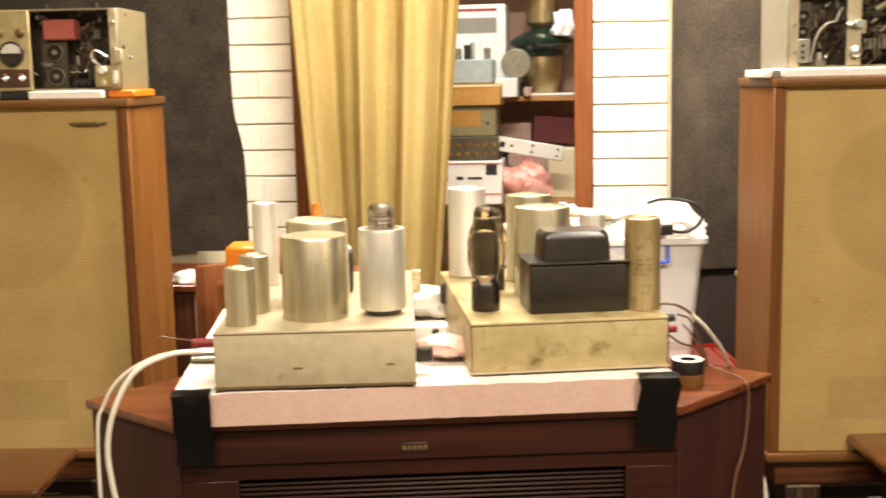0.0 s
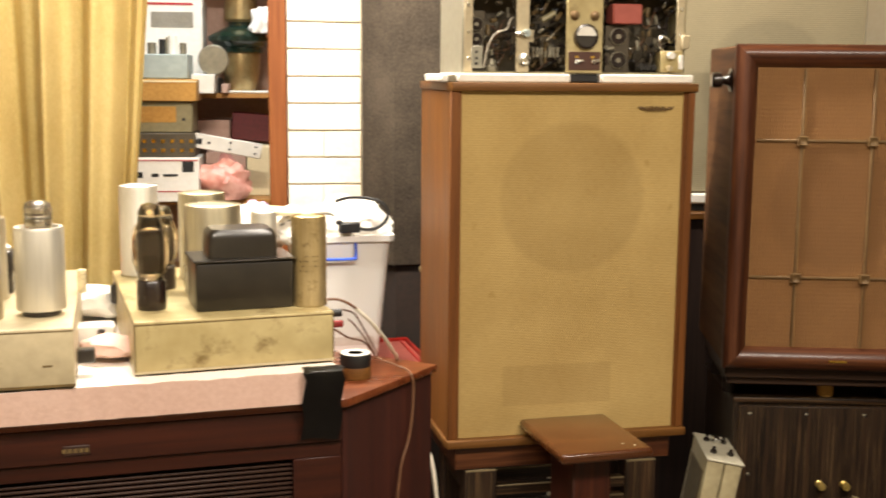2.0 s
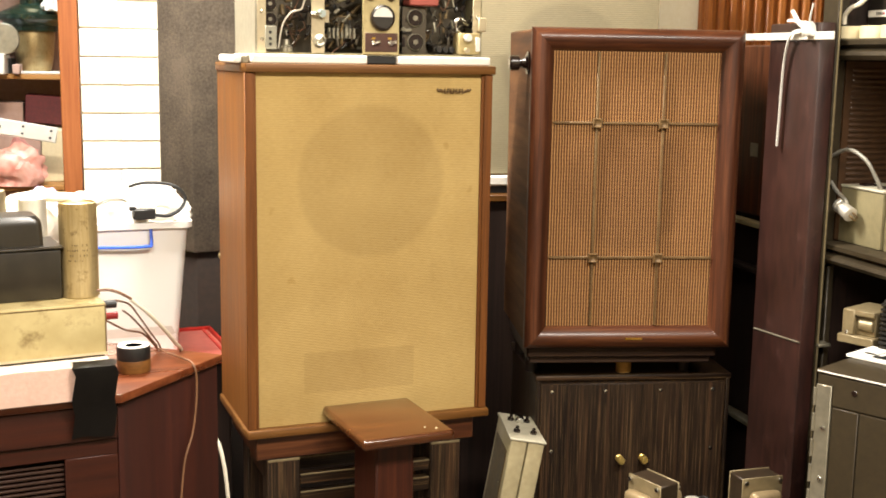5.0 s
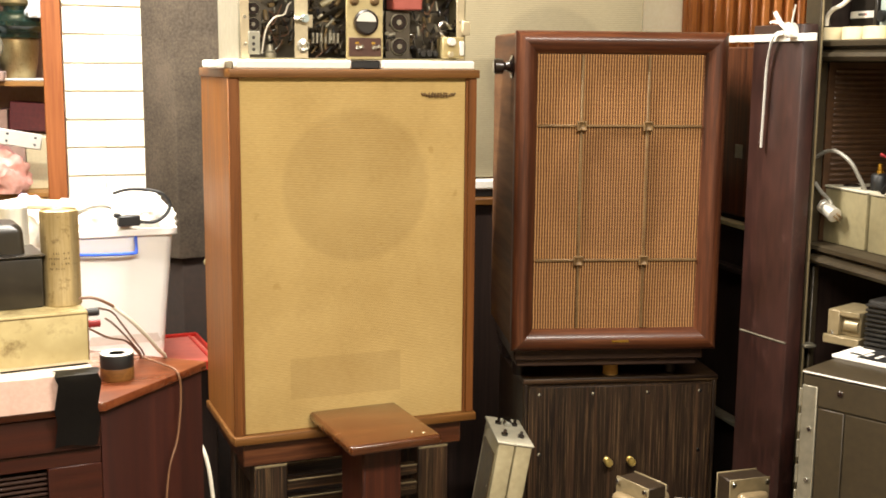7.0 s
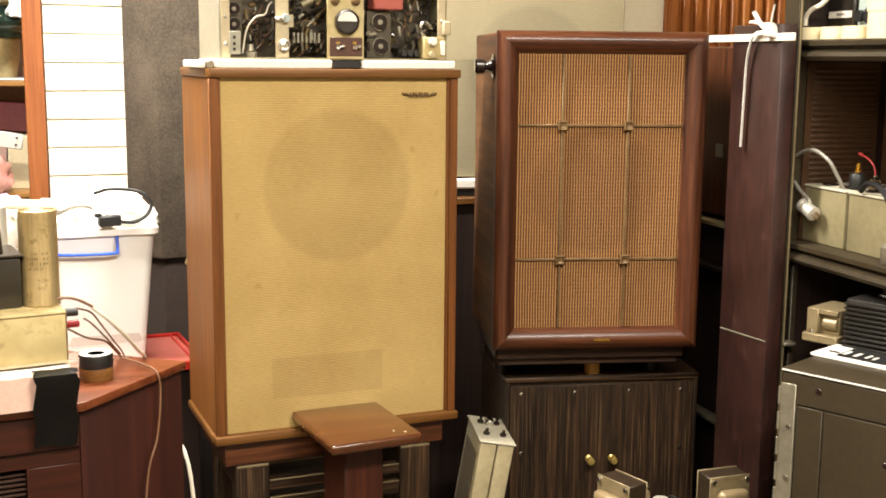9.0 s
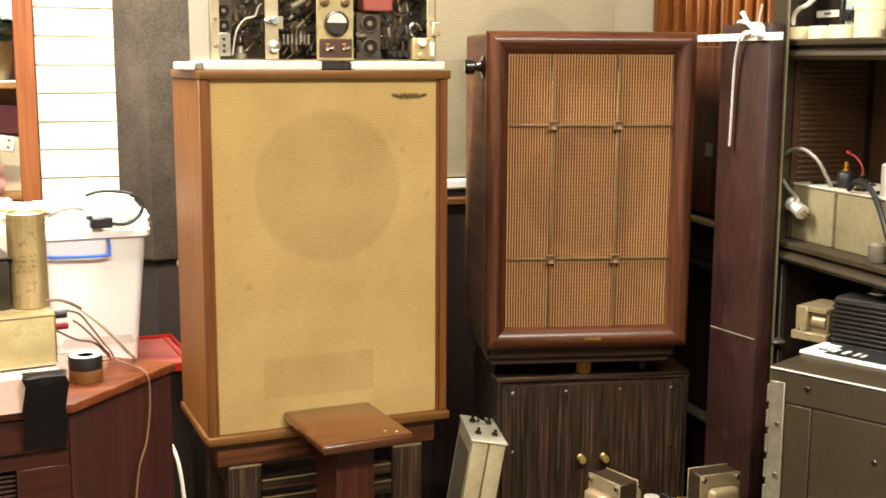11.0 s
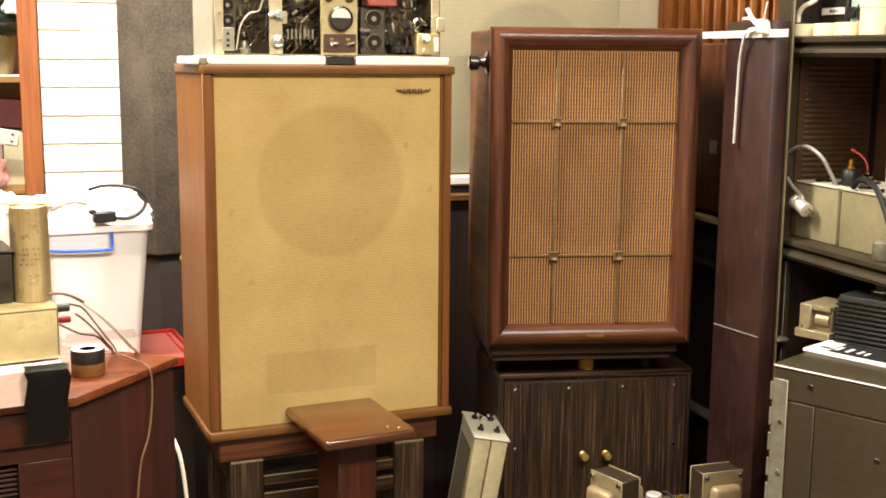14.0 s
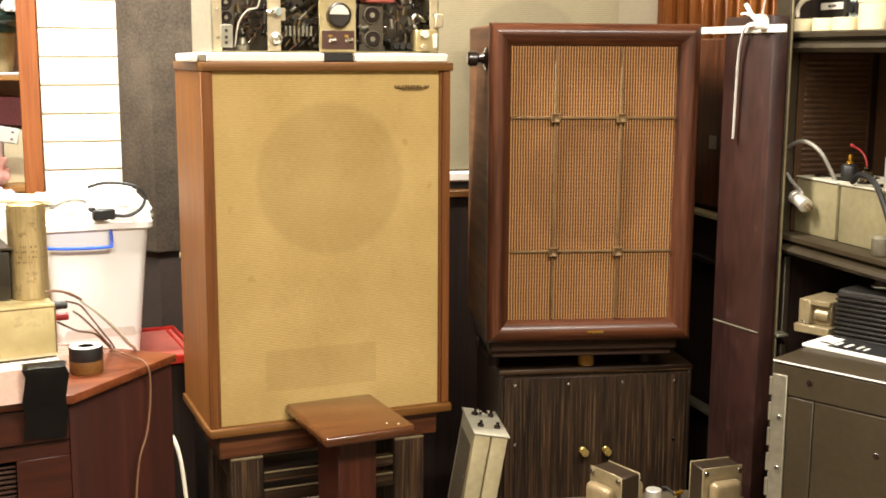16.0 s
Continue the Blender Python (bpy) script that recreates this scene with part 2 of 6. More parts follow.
M = {
    "teak": wood("teak_veneer", "573410", "764819", "905f29", "z", 0.55, coat=0.0, streak=34.0),
    "teak_x": wood("teak_veneer_lengthwise", "482b10", "644019", "785127", "x", 0.5, coat=0.05),
    "walnut": wood("walnut_stool", "2c1407", "44220d", "563013", "x", 0.22, coat=0.8),
    "band": wood("dark_edge_band", "4e2c10", "6a3e19", "7c4c22", "z", 0.5, coat=0.0),
    "mahogany": wood("dark_mahogany", "1e0d06", "462413", "673d22", "z", 0.44, coat=0.1),
    # level grain bands stand in for reflections on the cabinet side
    "mahogany_banded": wood("mahogany_side_with_reflections", "3a2312", "5c3c22", "745232", "y", 0.8, 5, 0.0, 9),
    "mahogany_x": wood("dark_mahogany_lengthwise", "200e07", "482513", "6a3f22", "x", 0.36, coat=0.25),
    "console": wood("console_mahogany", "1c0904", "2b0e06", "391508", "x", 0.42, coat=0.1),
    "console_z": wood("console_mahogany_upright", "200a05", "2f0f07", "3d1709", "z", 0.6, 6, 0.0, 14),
    # same mahogany made paler: light on the top is put into its colour
    "console_top": wood("console_top_mahogany_lit", "48200e", "602f18", "754124", "x", 0.26, coat=0.4),
    "ebony": striped_wood("macassar_ebony", "z", 0.48),
    "ebony_x": striped_wood("macassar_ebony_lengthwise", "x"),
    "redpanel": surf("worn_red_mahogany", "1b0d0a", "371d17", 0.45, 0, 26, 3.4, 0.05, (3, 3, 0.5), dirt="49302b", dirt_at=0.63),
    "blackwood": wood("black_stained_wood", "150e0b", "221713", "30221b", "z", 0.5),
    "slatwood": wood("orange_slat_wood", "7a4018", "a8642c", "c27c3c", "z", 0.45),
    "frame": wood("door_frame_wood", "5a2e12", "75401c", "865028", "z", 0.5),
    "shelfwood": wood("shelf_wood", "7a522a", "a87840", "c09050", "x", 0.5),
    "cloth": ribbed_cloth("gold_ribbed_cloth", "a2854c", "bda166", (0.275, 0.543), 0.172, "6a5024", 88.0),
    "cloth_grey": ribbed_cloth("pale_grey_cloth", "877d62", "988d70", (0.27, 0.28), 0.19, "4e483c", 58.0, False),
    "woven": woven_cloth("brown_woven_cloth", (0.235, 0.375), 0.155),
    "felt": surf("grey_felt", "352d23", "564c40", 0.97, 0, 150, 10, 0.6),
    "curtain": surf("mustard_curtain", "c9b06c", "dfca8c", 0.9, 0, 260, 3, 0.12, (1, 1, 0.3)),
    "brick": surf("white_painted_brick", "e4dccc", "f0eae0", 0.6, 0, 60, 9, 0.5),
    "mortar": surf("painted_mortar", "c4b8a4", "d2c7b4", 0.9, 0, 80, 9, 0.5),
    "plaster": surf("cream_plaster", "cfc3a2", "dcd2b4", 0.8, 0, 90, 2, 0.2),
    "ceiling": surf("white_ceiling", "d8d2c4", "e2dccf", 0.9, 0, 60, 2, 0.1),
    "floor": surf("dark_carpet", "40362b", "56493b", 0.95, 0, 220, 3, 0.6),
    "cream": surf("cream_enamel", "a4967a", "baac8c", 0.42, 0.1, 60, 5, 0.06, dirt="6c5c3c", dirt_at=0.68),
    "gold": surf("tarnished_gold_enamel", "a08f62", "b9a97c", 0.42, 0.2, 30, 5, 0.1, dirt="66512a", dirt_at=0.58),
    "alu": surf("brushed_aluminium", "d2cec2", "e6e2d8", 0.46, 0.75, 50, 5, 0.03, (4, 4, 0.3)),
    "can": surf("dull_can_metal", "b6ac90", "cfc6ac", 0.36, 0.92, 50, 7, 0.05, (6, 6, 0.4), dirt="746848", dirt_at=0.66),
    "brass_can": surf("brassy_can", "98835a", "bba67a", 0.38, 0.75, 60, 14, 0.08, (8, 8, 0.4), dirt="5c4420", dirt_at=0.60),
    "stoolwood": wood("dark_stool_pedestal", "260f08", "3c190d", "4e2612", "z", 0.45),
    # paler than the other plaster, to put this wall's strong light into colour
    "litwall": surf("cream_plaster_lit", "ece2c4", "f4ecd4", 0.8, 0, 90, 2, 0.2),
    "bell": surf("dull_bell_cover", "786a4e", "8e8062", 0.42, 0.3, 60, 6, 0.06),
    "palebrass": surf("pale_brass_terminal", "c4a452", "dcc27c", 0.3, 0.6, 60, 5, 0.02),
    "darkbase": surf("dark_brown_matt_board", "1c130d", "2a1d15", 0.95, 0, 60, 6, 0.1),
    "brass": surf("polished_brass", "c89a3c", "e0b858", 0.25, 1.0, 60, 5, 0.02),
    "bronze": surf("bronze_bar", "5e462a", "78603e", 0.45, 0.3, 60, 8, 0.05),
    "chrome": surf("bright_metal", "c8c8c4", "e0e0dc", 0.22, 1.0, 60, 5, 0.02),
    "steel": surf("grey_steel", "7a7464", "948e7c", 0.42, 0.6, 60, 5, 0.06),
    "black": surf("black_enamel", "17130f", "262019", 0.36, 0.0, 50, 6, 0.03, coat=0.3),
    "bakelite": surf("brown_black_bakelite", "140d0a", "231611", 0.25, 0, 40, 6, 0.02, coat=0.4),
    "tape": surf("black_gaffer_tape", "0d0c0c", "1a1817", 0.32, 0, 220, 6, 0.15, (1, 1, 3)),
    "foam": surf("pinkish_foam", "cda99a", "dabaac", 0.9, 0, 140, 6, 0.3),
    # paler copy of the foam, with the light from above in its colour
    "foamtop": surf("foam_lit_top", "e0d6ca", "ece4da", 0.85, 0, 140, 6, 0.4),
    "paper": surf("white_paper", "d8d4ca", "e6e2da", 0.8, 0, 60, 5, 0.1),
    "creampaper": surf("cream_masking_tape", "cfc19a", "ddd0ac", 0.7, 0, 90, 8, 0.1),
    "card": surf("brown_cardboard", "9a6e30", "b88a46", 0.85, 0, 80, 5, 0.15),
    "orange": surf("orange_plastic", "cc6a0e", "e08420", 0.45, 0, 30, 4, 0.02),
    "red": surf("red_plastic", "9c1812", "b82a20", 0.4, 0, 30, 4, 0.03),
    "redblock": surf("faded_red_block", "94463a", "a8564a", 0.6, 0, 40, 5, 0.05),
    "maroon": surf("maroon_strip", "3c2117", "4e2e20", 0.5, 0, 60, 5, 0.05),
    "blue": surf("blue_plastic", "1c48b4", "2a5cd0", 0.4, 0, 30, 4, 0.02),
    "white": surf("white_plastic", "d6d2c8", "e4e0d8", 0.45, 0, 30, 4, 0.03),
    "wirewhite": surf("white_cable", "cfc6b4", "ddd6c6", 0.5, 0, 50, 6, 0.02),
    "wirebrown": surf("brown_cable", "5a3c26", "765238", 0.5, 0, 50, 6, 0.02),
    "wirered": surf("red_cable", "741416", "901e1e", 0.45, 0, 50, 6, 0.02),
    "wiregrey": surf("grey_braided_cable", "7c786e", "98948a", 0.5, 0.3, 300, 6, 0.2),
    "rubber": surf("black_rubber", "0c0c0c", "161616", 0.5, 0, 60, 6, 0.05),
    "greybox": surf("olive_grey_paint", "2a2214", "372d1c", 0.5, 0.1, 70, 3, 0.08, dirt="4a4232", dirt_at=0.70),
    "rack": surf("dark_olive_rack_paint", "2b2418", "3c3324", 0.42, 0.2, 60, 4, 0.08),
    "module": surf("beige_grey_enamel", "786f54", "8c8364", 0.4, 0.1, 60, 5, 0.05),
    "modtop": surf("white_fibre_strip", "a8a28e", "beb8a4", 0.6, 0, 60, 5, 0.05),
    "fins": surf("black_crackle", "181613", "282521", 0.5, 0.3, 200, 5, 0.3),
    "chassisplate": surf("dusty_chassis_plate", "3e3628", "504636", 0.6, 0.2, 60, 6, 0.1),
    "unitgrey": surf("pale_grey_enamel", "9c9070", "b2a684", 0.4, 0.1, 60, 5, 0.05, dirt="6a6048", dirt_at=0.68),
    "baseboard": wood("dull_dark_base", "1c100a", "2e1c12", "3e2a1b", "x", 0.55, coat=0.0),
    "core": surf("dark_lamination_iron", "241b12", "3a2d1e", 0.5, 0.4, 90, 6, 0.2, (1, 1, 6)),
    "bellpale": surf("pale_gold_bell_cover", "7c6b4e", "928061", 0.38, 0.3, 60, 6, 0.06),
    "interior": surf("dark_chassis_inside", "3c3427", "564c3b", 0.6, 0.3, 40, 8, 0.2),
    "tan": surf("tan_chassis_plate", "8a7c5a", "a49670", 0.5, 0.3, 60, 8, 0.1),
    "olivepart": surf("brown_component", "4a3a22", "6a5632", 0.5, 0, 60, 8, 0.05),
    "pink": surf("pink_plastic_bag", "d48a7c", "e8b4a6", 0.4, 0, 40, 10, 0.4),
    "lilac": surf("lilac_plastic_bag", "b49ad0", "cdbde0", 0.4, 0, 40, 10, 0.4),
    "green": surf("dark_green_glaze", "14261d", "25382f", 0.2, 0, 30, 6, 0.05, coat=0.5),
    "greybin": surf("grey_tray", "8c9894", "a4b0ac", 0.5, 0, 30, 5, 0.05),
    "book": surf("maroon_book_cloth", "4a1418", "641e22", 0.6, 0, 80, 5, 0.1),
    "dusty": surf("dusty_pink_card", "a88a7c", "b89a8c", 0.8, 0, 60, 5, 0.1),
    "endgrey": surf("grey_end_panel", "848070", "969282", 0.5, 0.2, 60, 5, 0.05),
    "louvre": surf("brown_louvre_metal", "3a2819", "503723", 0.42, 0.1, 60, 5, 0.05),
    "slat": surf("brown_slat", "25130a", "331b10", 0.55, 0.1, 60, 5, 0.05),
    "ink": surf("black_print", "141414", "202020", 0.6, 0, 60, 5, 0.0),
    "redink": surf("red_print", "a02028", "b02c34", 0.6, 0, 60, 5, 0.0),
    "glass": glass("clear_glass", "fff6e8"),
    "smoked": glass("smoked_glass", "8a7a66"),
    "tub": plastic_clear("cloudy_white_plastic", "f8f7f3", 0.10),
}


# ---- building helpers ----
def box(bm, x0, x1, y0, y1, z0, z1, bevel=0.0, seg=1):
    r = bmesh.ops.create_cube(bm, size=1)
    vs = r["verts"]
    bmesh.ops.scale(bm, vec=(x1 - x0, y1 - y0, z1 - z0), verts=vs)
    bmesh.ops.translate(bm, vec=((x0 + x1) / 2, (y0 + y1) / 2, (z0 + z1) / 2), verts=vs)
    if bevel:
        es = list({e for v in vs for e in v.link_edges})
        bmesh.ops.bevel(bm, geom=es, offset=bevel, segments=seg, affect="EDGES", profile=0.5)
    return bm


def boxed(x0, x1, y0, y1, z0, z1, bevel=0.0, seg=1):
    return box(bmesh.new(), x0, x1, y0, y1, z0, z1, bevel, seg)


def lathe(profile, seg=32, m=None):
    """A turned solid from (radius, height) pairs, bottom to top, about z."""
    bm = bmesh.new()
    rings = []
    for r, z in profile:
        if r < 1e-6:
            rings.append([bm.verts.new((0, 0, z))])
        else:
            rings.append([bm.verts.new((r * math.cos(2 * math.pi * i / seg), r * math.sin(2 * math.pi * i / seg), z)) for i in range(seg)])
    for a, b in zip(rings, rings[1:]):
        for i in range(seg):
            j = (i + 1) % seg
            q = [a[i % len(a)], a[j % len(a)], b[j % len(b)], b[i % len(b)]]
            q = [v for k, v in enumerate(q) if v not in q[:k]]
            if len(q) > 2:
                bm.faces.new(q)
    for ring, flip in ((rings[0], True), (rings[-1], False)):
        if len(ring) > 2:
            bm.faces.new(ring[::-1] if flip else ring)
    if m is not None:
        bm.transform(m)
    return bm


def at(x, y, z, axis="z"):
    """Places a turned solid: its axis along z, towards the viewer's side (-y) or along -x."""
    return pose(x, y, z, *{"z": (0, 0, 0), "-y": (90, 0, 0), "-x": (0, -90, 0), "x": (0, 90, 0)}[axis])


def rod(r, h, bevel=0.0, seg=24, m=None):
    b = bevel or r * 0.08
    return lathe([(r - b, 0), (r, b), (r, h - b), (r - b, h)], seg, m)


def smooth_path(points, n=8):
    pts = [Vector(p) for p in points]
    pts = [pts[0] * 2 - pts[1]] + pts + [pts[-1] * 2 - pts[-2]]
    out = []
    for i in range(1, len(pts) - 2):
        a, b, c, d = pts[i - 1:i + 3]
        for k in range(n):
            u = k / n
            out.append(0.5 * (2 * b + (c - a) * u + (2 * a - 5 * b + 4 * c - d) * u * u + (3 * b - a - 3 * c + d) * u ** 3))
    out.append(pts[-2])
    return out


def cord(points, r, seg=8, n=8, flat=1.0):
    """A cable along smooth points."""
    bm = bmesh.new()
    path = smooth_path(points, n)
    rings = []
    side = None
    for i, p in enumerate(path):
        d = (path[min(i + 1, len(path) - 1)] - path[max(i - 1, 0)]).normalized()
        if side is None:
            side = d.orthogonal().normalized()
        side = (side - d * side.dot(d)).normalized()
        up = d.cross(side)
        rings.append([bm.verts.new(p + side * r * math.cos(2 * math.pi * k / seg) + up * r * flat * math.sin(2 * math.pi * k / seg)) for k in range(seg)])
    for a, b in zip(rings, rings[1:]):
        for k in range(seg):
            bm.faces.new((a[k], a[(k + 1) % seg], b[(k + 1) % seg], b[k]))
    bm.faces.new(rings[0][::-1])
    bm.faces.new(rings[-1])
    return bm


def prism(outline, z0, z1, bevel=0.0):
    """An upright solid over a plan outline."""
    bm = bmesh.new()
    lo = [bm.verts.new((x, y, z0)) for x, y in outline]
    hi = [bm.verts.new((x, y, z1)) for x, y in outline]
    n = len(outline)
    for i in range(n):
        bm.faces.new((lo[i], lo[(i + 1) % n], hi[(i + 1) % n], hi[i]))
    bm.faces.new(lo[::-1])
    bm.faces.new(hi)
    bmesh.ops.recalc_face_normals(bm, faces=bm.faces[:])
    if bevel:
        bmesh.ops.bevel(bm, geom=bm.edges[:], offset=bevel, segments=2, affect="EDGES", profile=0.5)
    return bm


def crumple(size, seed, sub=3, rough=0.35):
    """A crumpled bag or ball of paper, flat beneath."""
    bm = bmesh.new()
    bmesh.ops.create_icosphere(bm, subdivisions=sub, radius=1)
    for v in bm.verts:
        k = 1 + rough * noise.noise(v.co * 1.7 + Vector((seed, 0, 0))) + rough * 0.6 * abs(noise.noise(v.co * 4.1 + Vector((0, seed, 0))))
        v.co *= k
        v.co = Vector((v.co.x * size[0], v.co.y * size[1], max(v.co.z, -0.55) * size[2] + 0.55 * size[2]))
    return bm


def link(name, bm, material, parent=None, label="", smooth=40):
    me = bpy.data.meshes.new(name)
    bmesh.ops.recalc_face_normals(bm, faces=bm.faces[:])
    bm.to_mesh(me)
    bm.free()
    me.materials.append(M[material])
    if smooth:
        me.shade_smooth()
        me.set_sharp_from_angle(angle=radians(smooth))
    ob = new(name, me)
    if parent is not None:
        ob.parent = parent
    if label:
        tagged(ob, label)
    return ob


def part(name, bm, material, parent, label=""):
    return link(name, bm, material, parent, label)


def thing(name, m, label, category, group=""):
    ob = new(name)
    ob.empty_display_size = 0.05
    ob.matrix_world = m
    return tagged(ob, label, category, group)


def solo(name, bm, material, m, label, category, group=""):
    """A thing of one piece."""
    ob = link(name, bm, material)
    ob.matrix_world = m
    return tagged(ob, label, category, group)


def structure(name, bm, material, label=""):
    return tagged(link(name, bm, material), label, "", "", "structure")


# ---- the room ----
structure("floor", boxed(-2.4, 2.6, -2.0, 5.2, -0.08, 0.0), "floor", "dark brown carpet floor")
structure("ceiling", boxed(-2.4, 2.6, -2.0, 5.2, 2.56, 2.64), "ceiling", "plain white ceiling")
structure("wall_left", boxed(-2.5, -2.4, -2.0, 5.2, 0, 2.56), "plaster", "plain cream plaster wall")
structure("wall_right", boxed(2.6, 2.7, -2.0, 5.2, 0, 2.56), "plaster", "plain cream plaster wall")
structure("wall_front", boxed(-2.4, 2.6, -2.1, -2.0, 0, 2.56), "plaster", "plain cream plaster wall")
structure("wall_store", boxed(-2.4, 2.6, 5.2, 5.3, 0, 2.56), "plaster", "plain wall of the store room")
structure("wall_back_right", boxed(0.412, 2.6, 3.475, 3.87, 0, 2.56), "litwall", "pale cream plaster wall")
structure("wall_back_left", boxed(-2.4, -0.95, 3.425, 3.87, 0, 2.56), "plaster", "pale cream plaster wall")
structure("wall_lintel", boxed(-0.728, 0.1885, 3.74, 3.87, 2.15, 2.56), "plaster", "wall over the doorway")
pier_right = structure("wall_pier_right", boxed(0.1885, 0.411, 3.753, 3.87, 0, 2.56), "mortar", "white painted brick pier beside the doorway")
pier_left = structure("wall_pier_left", boxed(-0.949, -0.728, 3.753, 3.87, 0, 2.56), "mortar", "white painted brick pier beside the doorway")

door_casing = tagged(new("door_frame"), "orange-brown varnished wooden door frame of the open doorway", "door frame", "", "structure")
part("jamb", boxed(0.134, 0.1865, 3.725, 3.88, 0, 2.1, 0.003), "frame", door_casing)
part("jamb", boxed(-0.726, -0.674, 3.725, 3.88, 0, 2.1, 0.003), "frame", door_casing)
part("head", boxed(-0.726, 0.1865, 3.725, 3.88, 2.1, 2.148, 0.003), "frame", door_casing)


def curtain():
    """A gathered curtain, with folds that run together lower down."""
    bm = bmesh.new()
    nx, nz = 150, 36
    rows = []
    for k in range(nz + 1):
        z = 0.004 + 2.098 * k / nz
        h = z - 1.3
        left, right = -0.681 - 0.06 * h, -0.200 + 0.09 * h
        row = []
        for i in range(nx + 1):
            u = i / nx
            bend = u + 0.03 * math.sin(5 * u + 0.9 * z) + 0.012 * math.sin(13 * u)
            y = 3.58 + 0.045 * math.sin(2 * math.pi * 3.4 * bend + 1.9 + 0.35 * math.sin(1.1 * z)) + 0.015 * math.sin(2 * math.pi * 8.3 * bend + 0.8 + 0.5 * z)
            row.append(bm.verts.new((left + (right - left) * u, y, z)))
        rows.append(row)
    for a, b in zip(rows, rows[1:]):
        for i in range(nx):
            bm.faces.new((a[i], a[i + 1], b[i + 1], b[i]))
    bmesh.ops.solidify(bm, geom=bm.faces[:], thickness=0.002)
    return bm


solo("curtain", curtain(), "curtain", Matrix(), "mustard yellow fabric curtain drawn aside in the doorway", "curtain")
solo("curtain_rail", rod(0.012, 0.90, m=pose(-0.72, 3.585, 2.115, 0, 90, 0)), "bronze", Matrix(), "thin bronze rail that carries the mustard curtain", "rail")

# ---- felt-covered columns on both sides of the doorway ----
felt_right = thing("felt_column", Matrix(), "dark grey felt-covered column beside the brick pier", "column")
part("felt_cover", prism([(0.400, 3.472), (0.400, 3.405), (0.476, 3.30), (0.95, 3.40), (0.95, 3.472)], 0.742, 2.45, 0.004), "felt", felt_right)
part("plinth", prism([(0.410, 3.47), (0.410, 3.41), (0.484, 3.31), (0.94, 3.405), (0.94, 3.47)], 0.0, 0.742, 0.003), "darkbase", felt_right, "dark wooden base")


def felt_sheet():
    """A hanging felt sheet with a bulging edge."""
    bm = bmesh.new()
    nz, nx = 30, 14
    grid = []
    for k in range(nz + 1):
        z = 0.78 + 1.6 * k / nz
        bulge = 0.03 / (1 + math.exp((z - 1.12) * 34))
        grid.append([bm.verts.new((-1.5 + (0.687 + bulge) * i / nx, 3.40 - 0.016 * math.exp(-((i / nx - 0.86) / 0.06) ** 2) + 0.012 * math.sin(i * 1.1 + z), z)) for i in range(nx + 1)])
    for a, b in zip(grid, grid[1:]):
        for i in range(nx):
            bm.faces.new((a[i], a[i + 1], b[i + 1], b[i]))
    bmesh.ops.solidify(bm, geom=bm.faces[:], thickness=0.03)
    return bm


solo("felt_sheet", felt_sheet(), "felt", Matrix(), "dark grey felt sheet hanging over the brick pier's edge", "felt")
low = thing("low_cabinet", pose(-1.21, 3.0, 0), "dark reddish low wooden cabinet under the felt sheet", "cabinet")
part("body", boxed(0, 0.40, 0, 0.33, 0.0, 0.735, 0.004), "mahogany", low)
part("top", boxed(-0.01, 0.41, -0.01, 0.34, 0.735, 0.755, 0.004), "console_top", low)
solo("paper_scrap", crumple((0.045, 0.03, 0.02), 3.0), "paper", pose(-0.84, 3.03, 0.755), "crumpled scrap of white paper on the low cabinet", "paper")
chair = thing("wooden_chair", pose(-0.635, 2.50, 0, 0, 0, 30), "orange-brown wooden chair with a curved back behind the console", "chair")
part("backrest", prism([(0, 0), (0.02, -0.012), (0.24, 0.03), (0.24, 0.052), (0.02, 0.010)], 0.62, 0.885, 0.004), "frame", chair)
for x, y, h in ((0.02, 0.0, 0.62), (0.22, 0.0, 0.62), (0.02, 0.30, 0.42), (0.22, 0.30, 0.42)):
    part("leg", boxed(x - 0.014, x + 0.014, y - 0.012, y + 0.016, 0, h, 0.003), "frame", chair)
part("seat", boxed(0, 0.24, 0.018, 0.33, 0.42, 0.445, 0.006), "frame", chair)


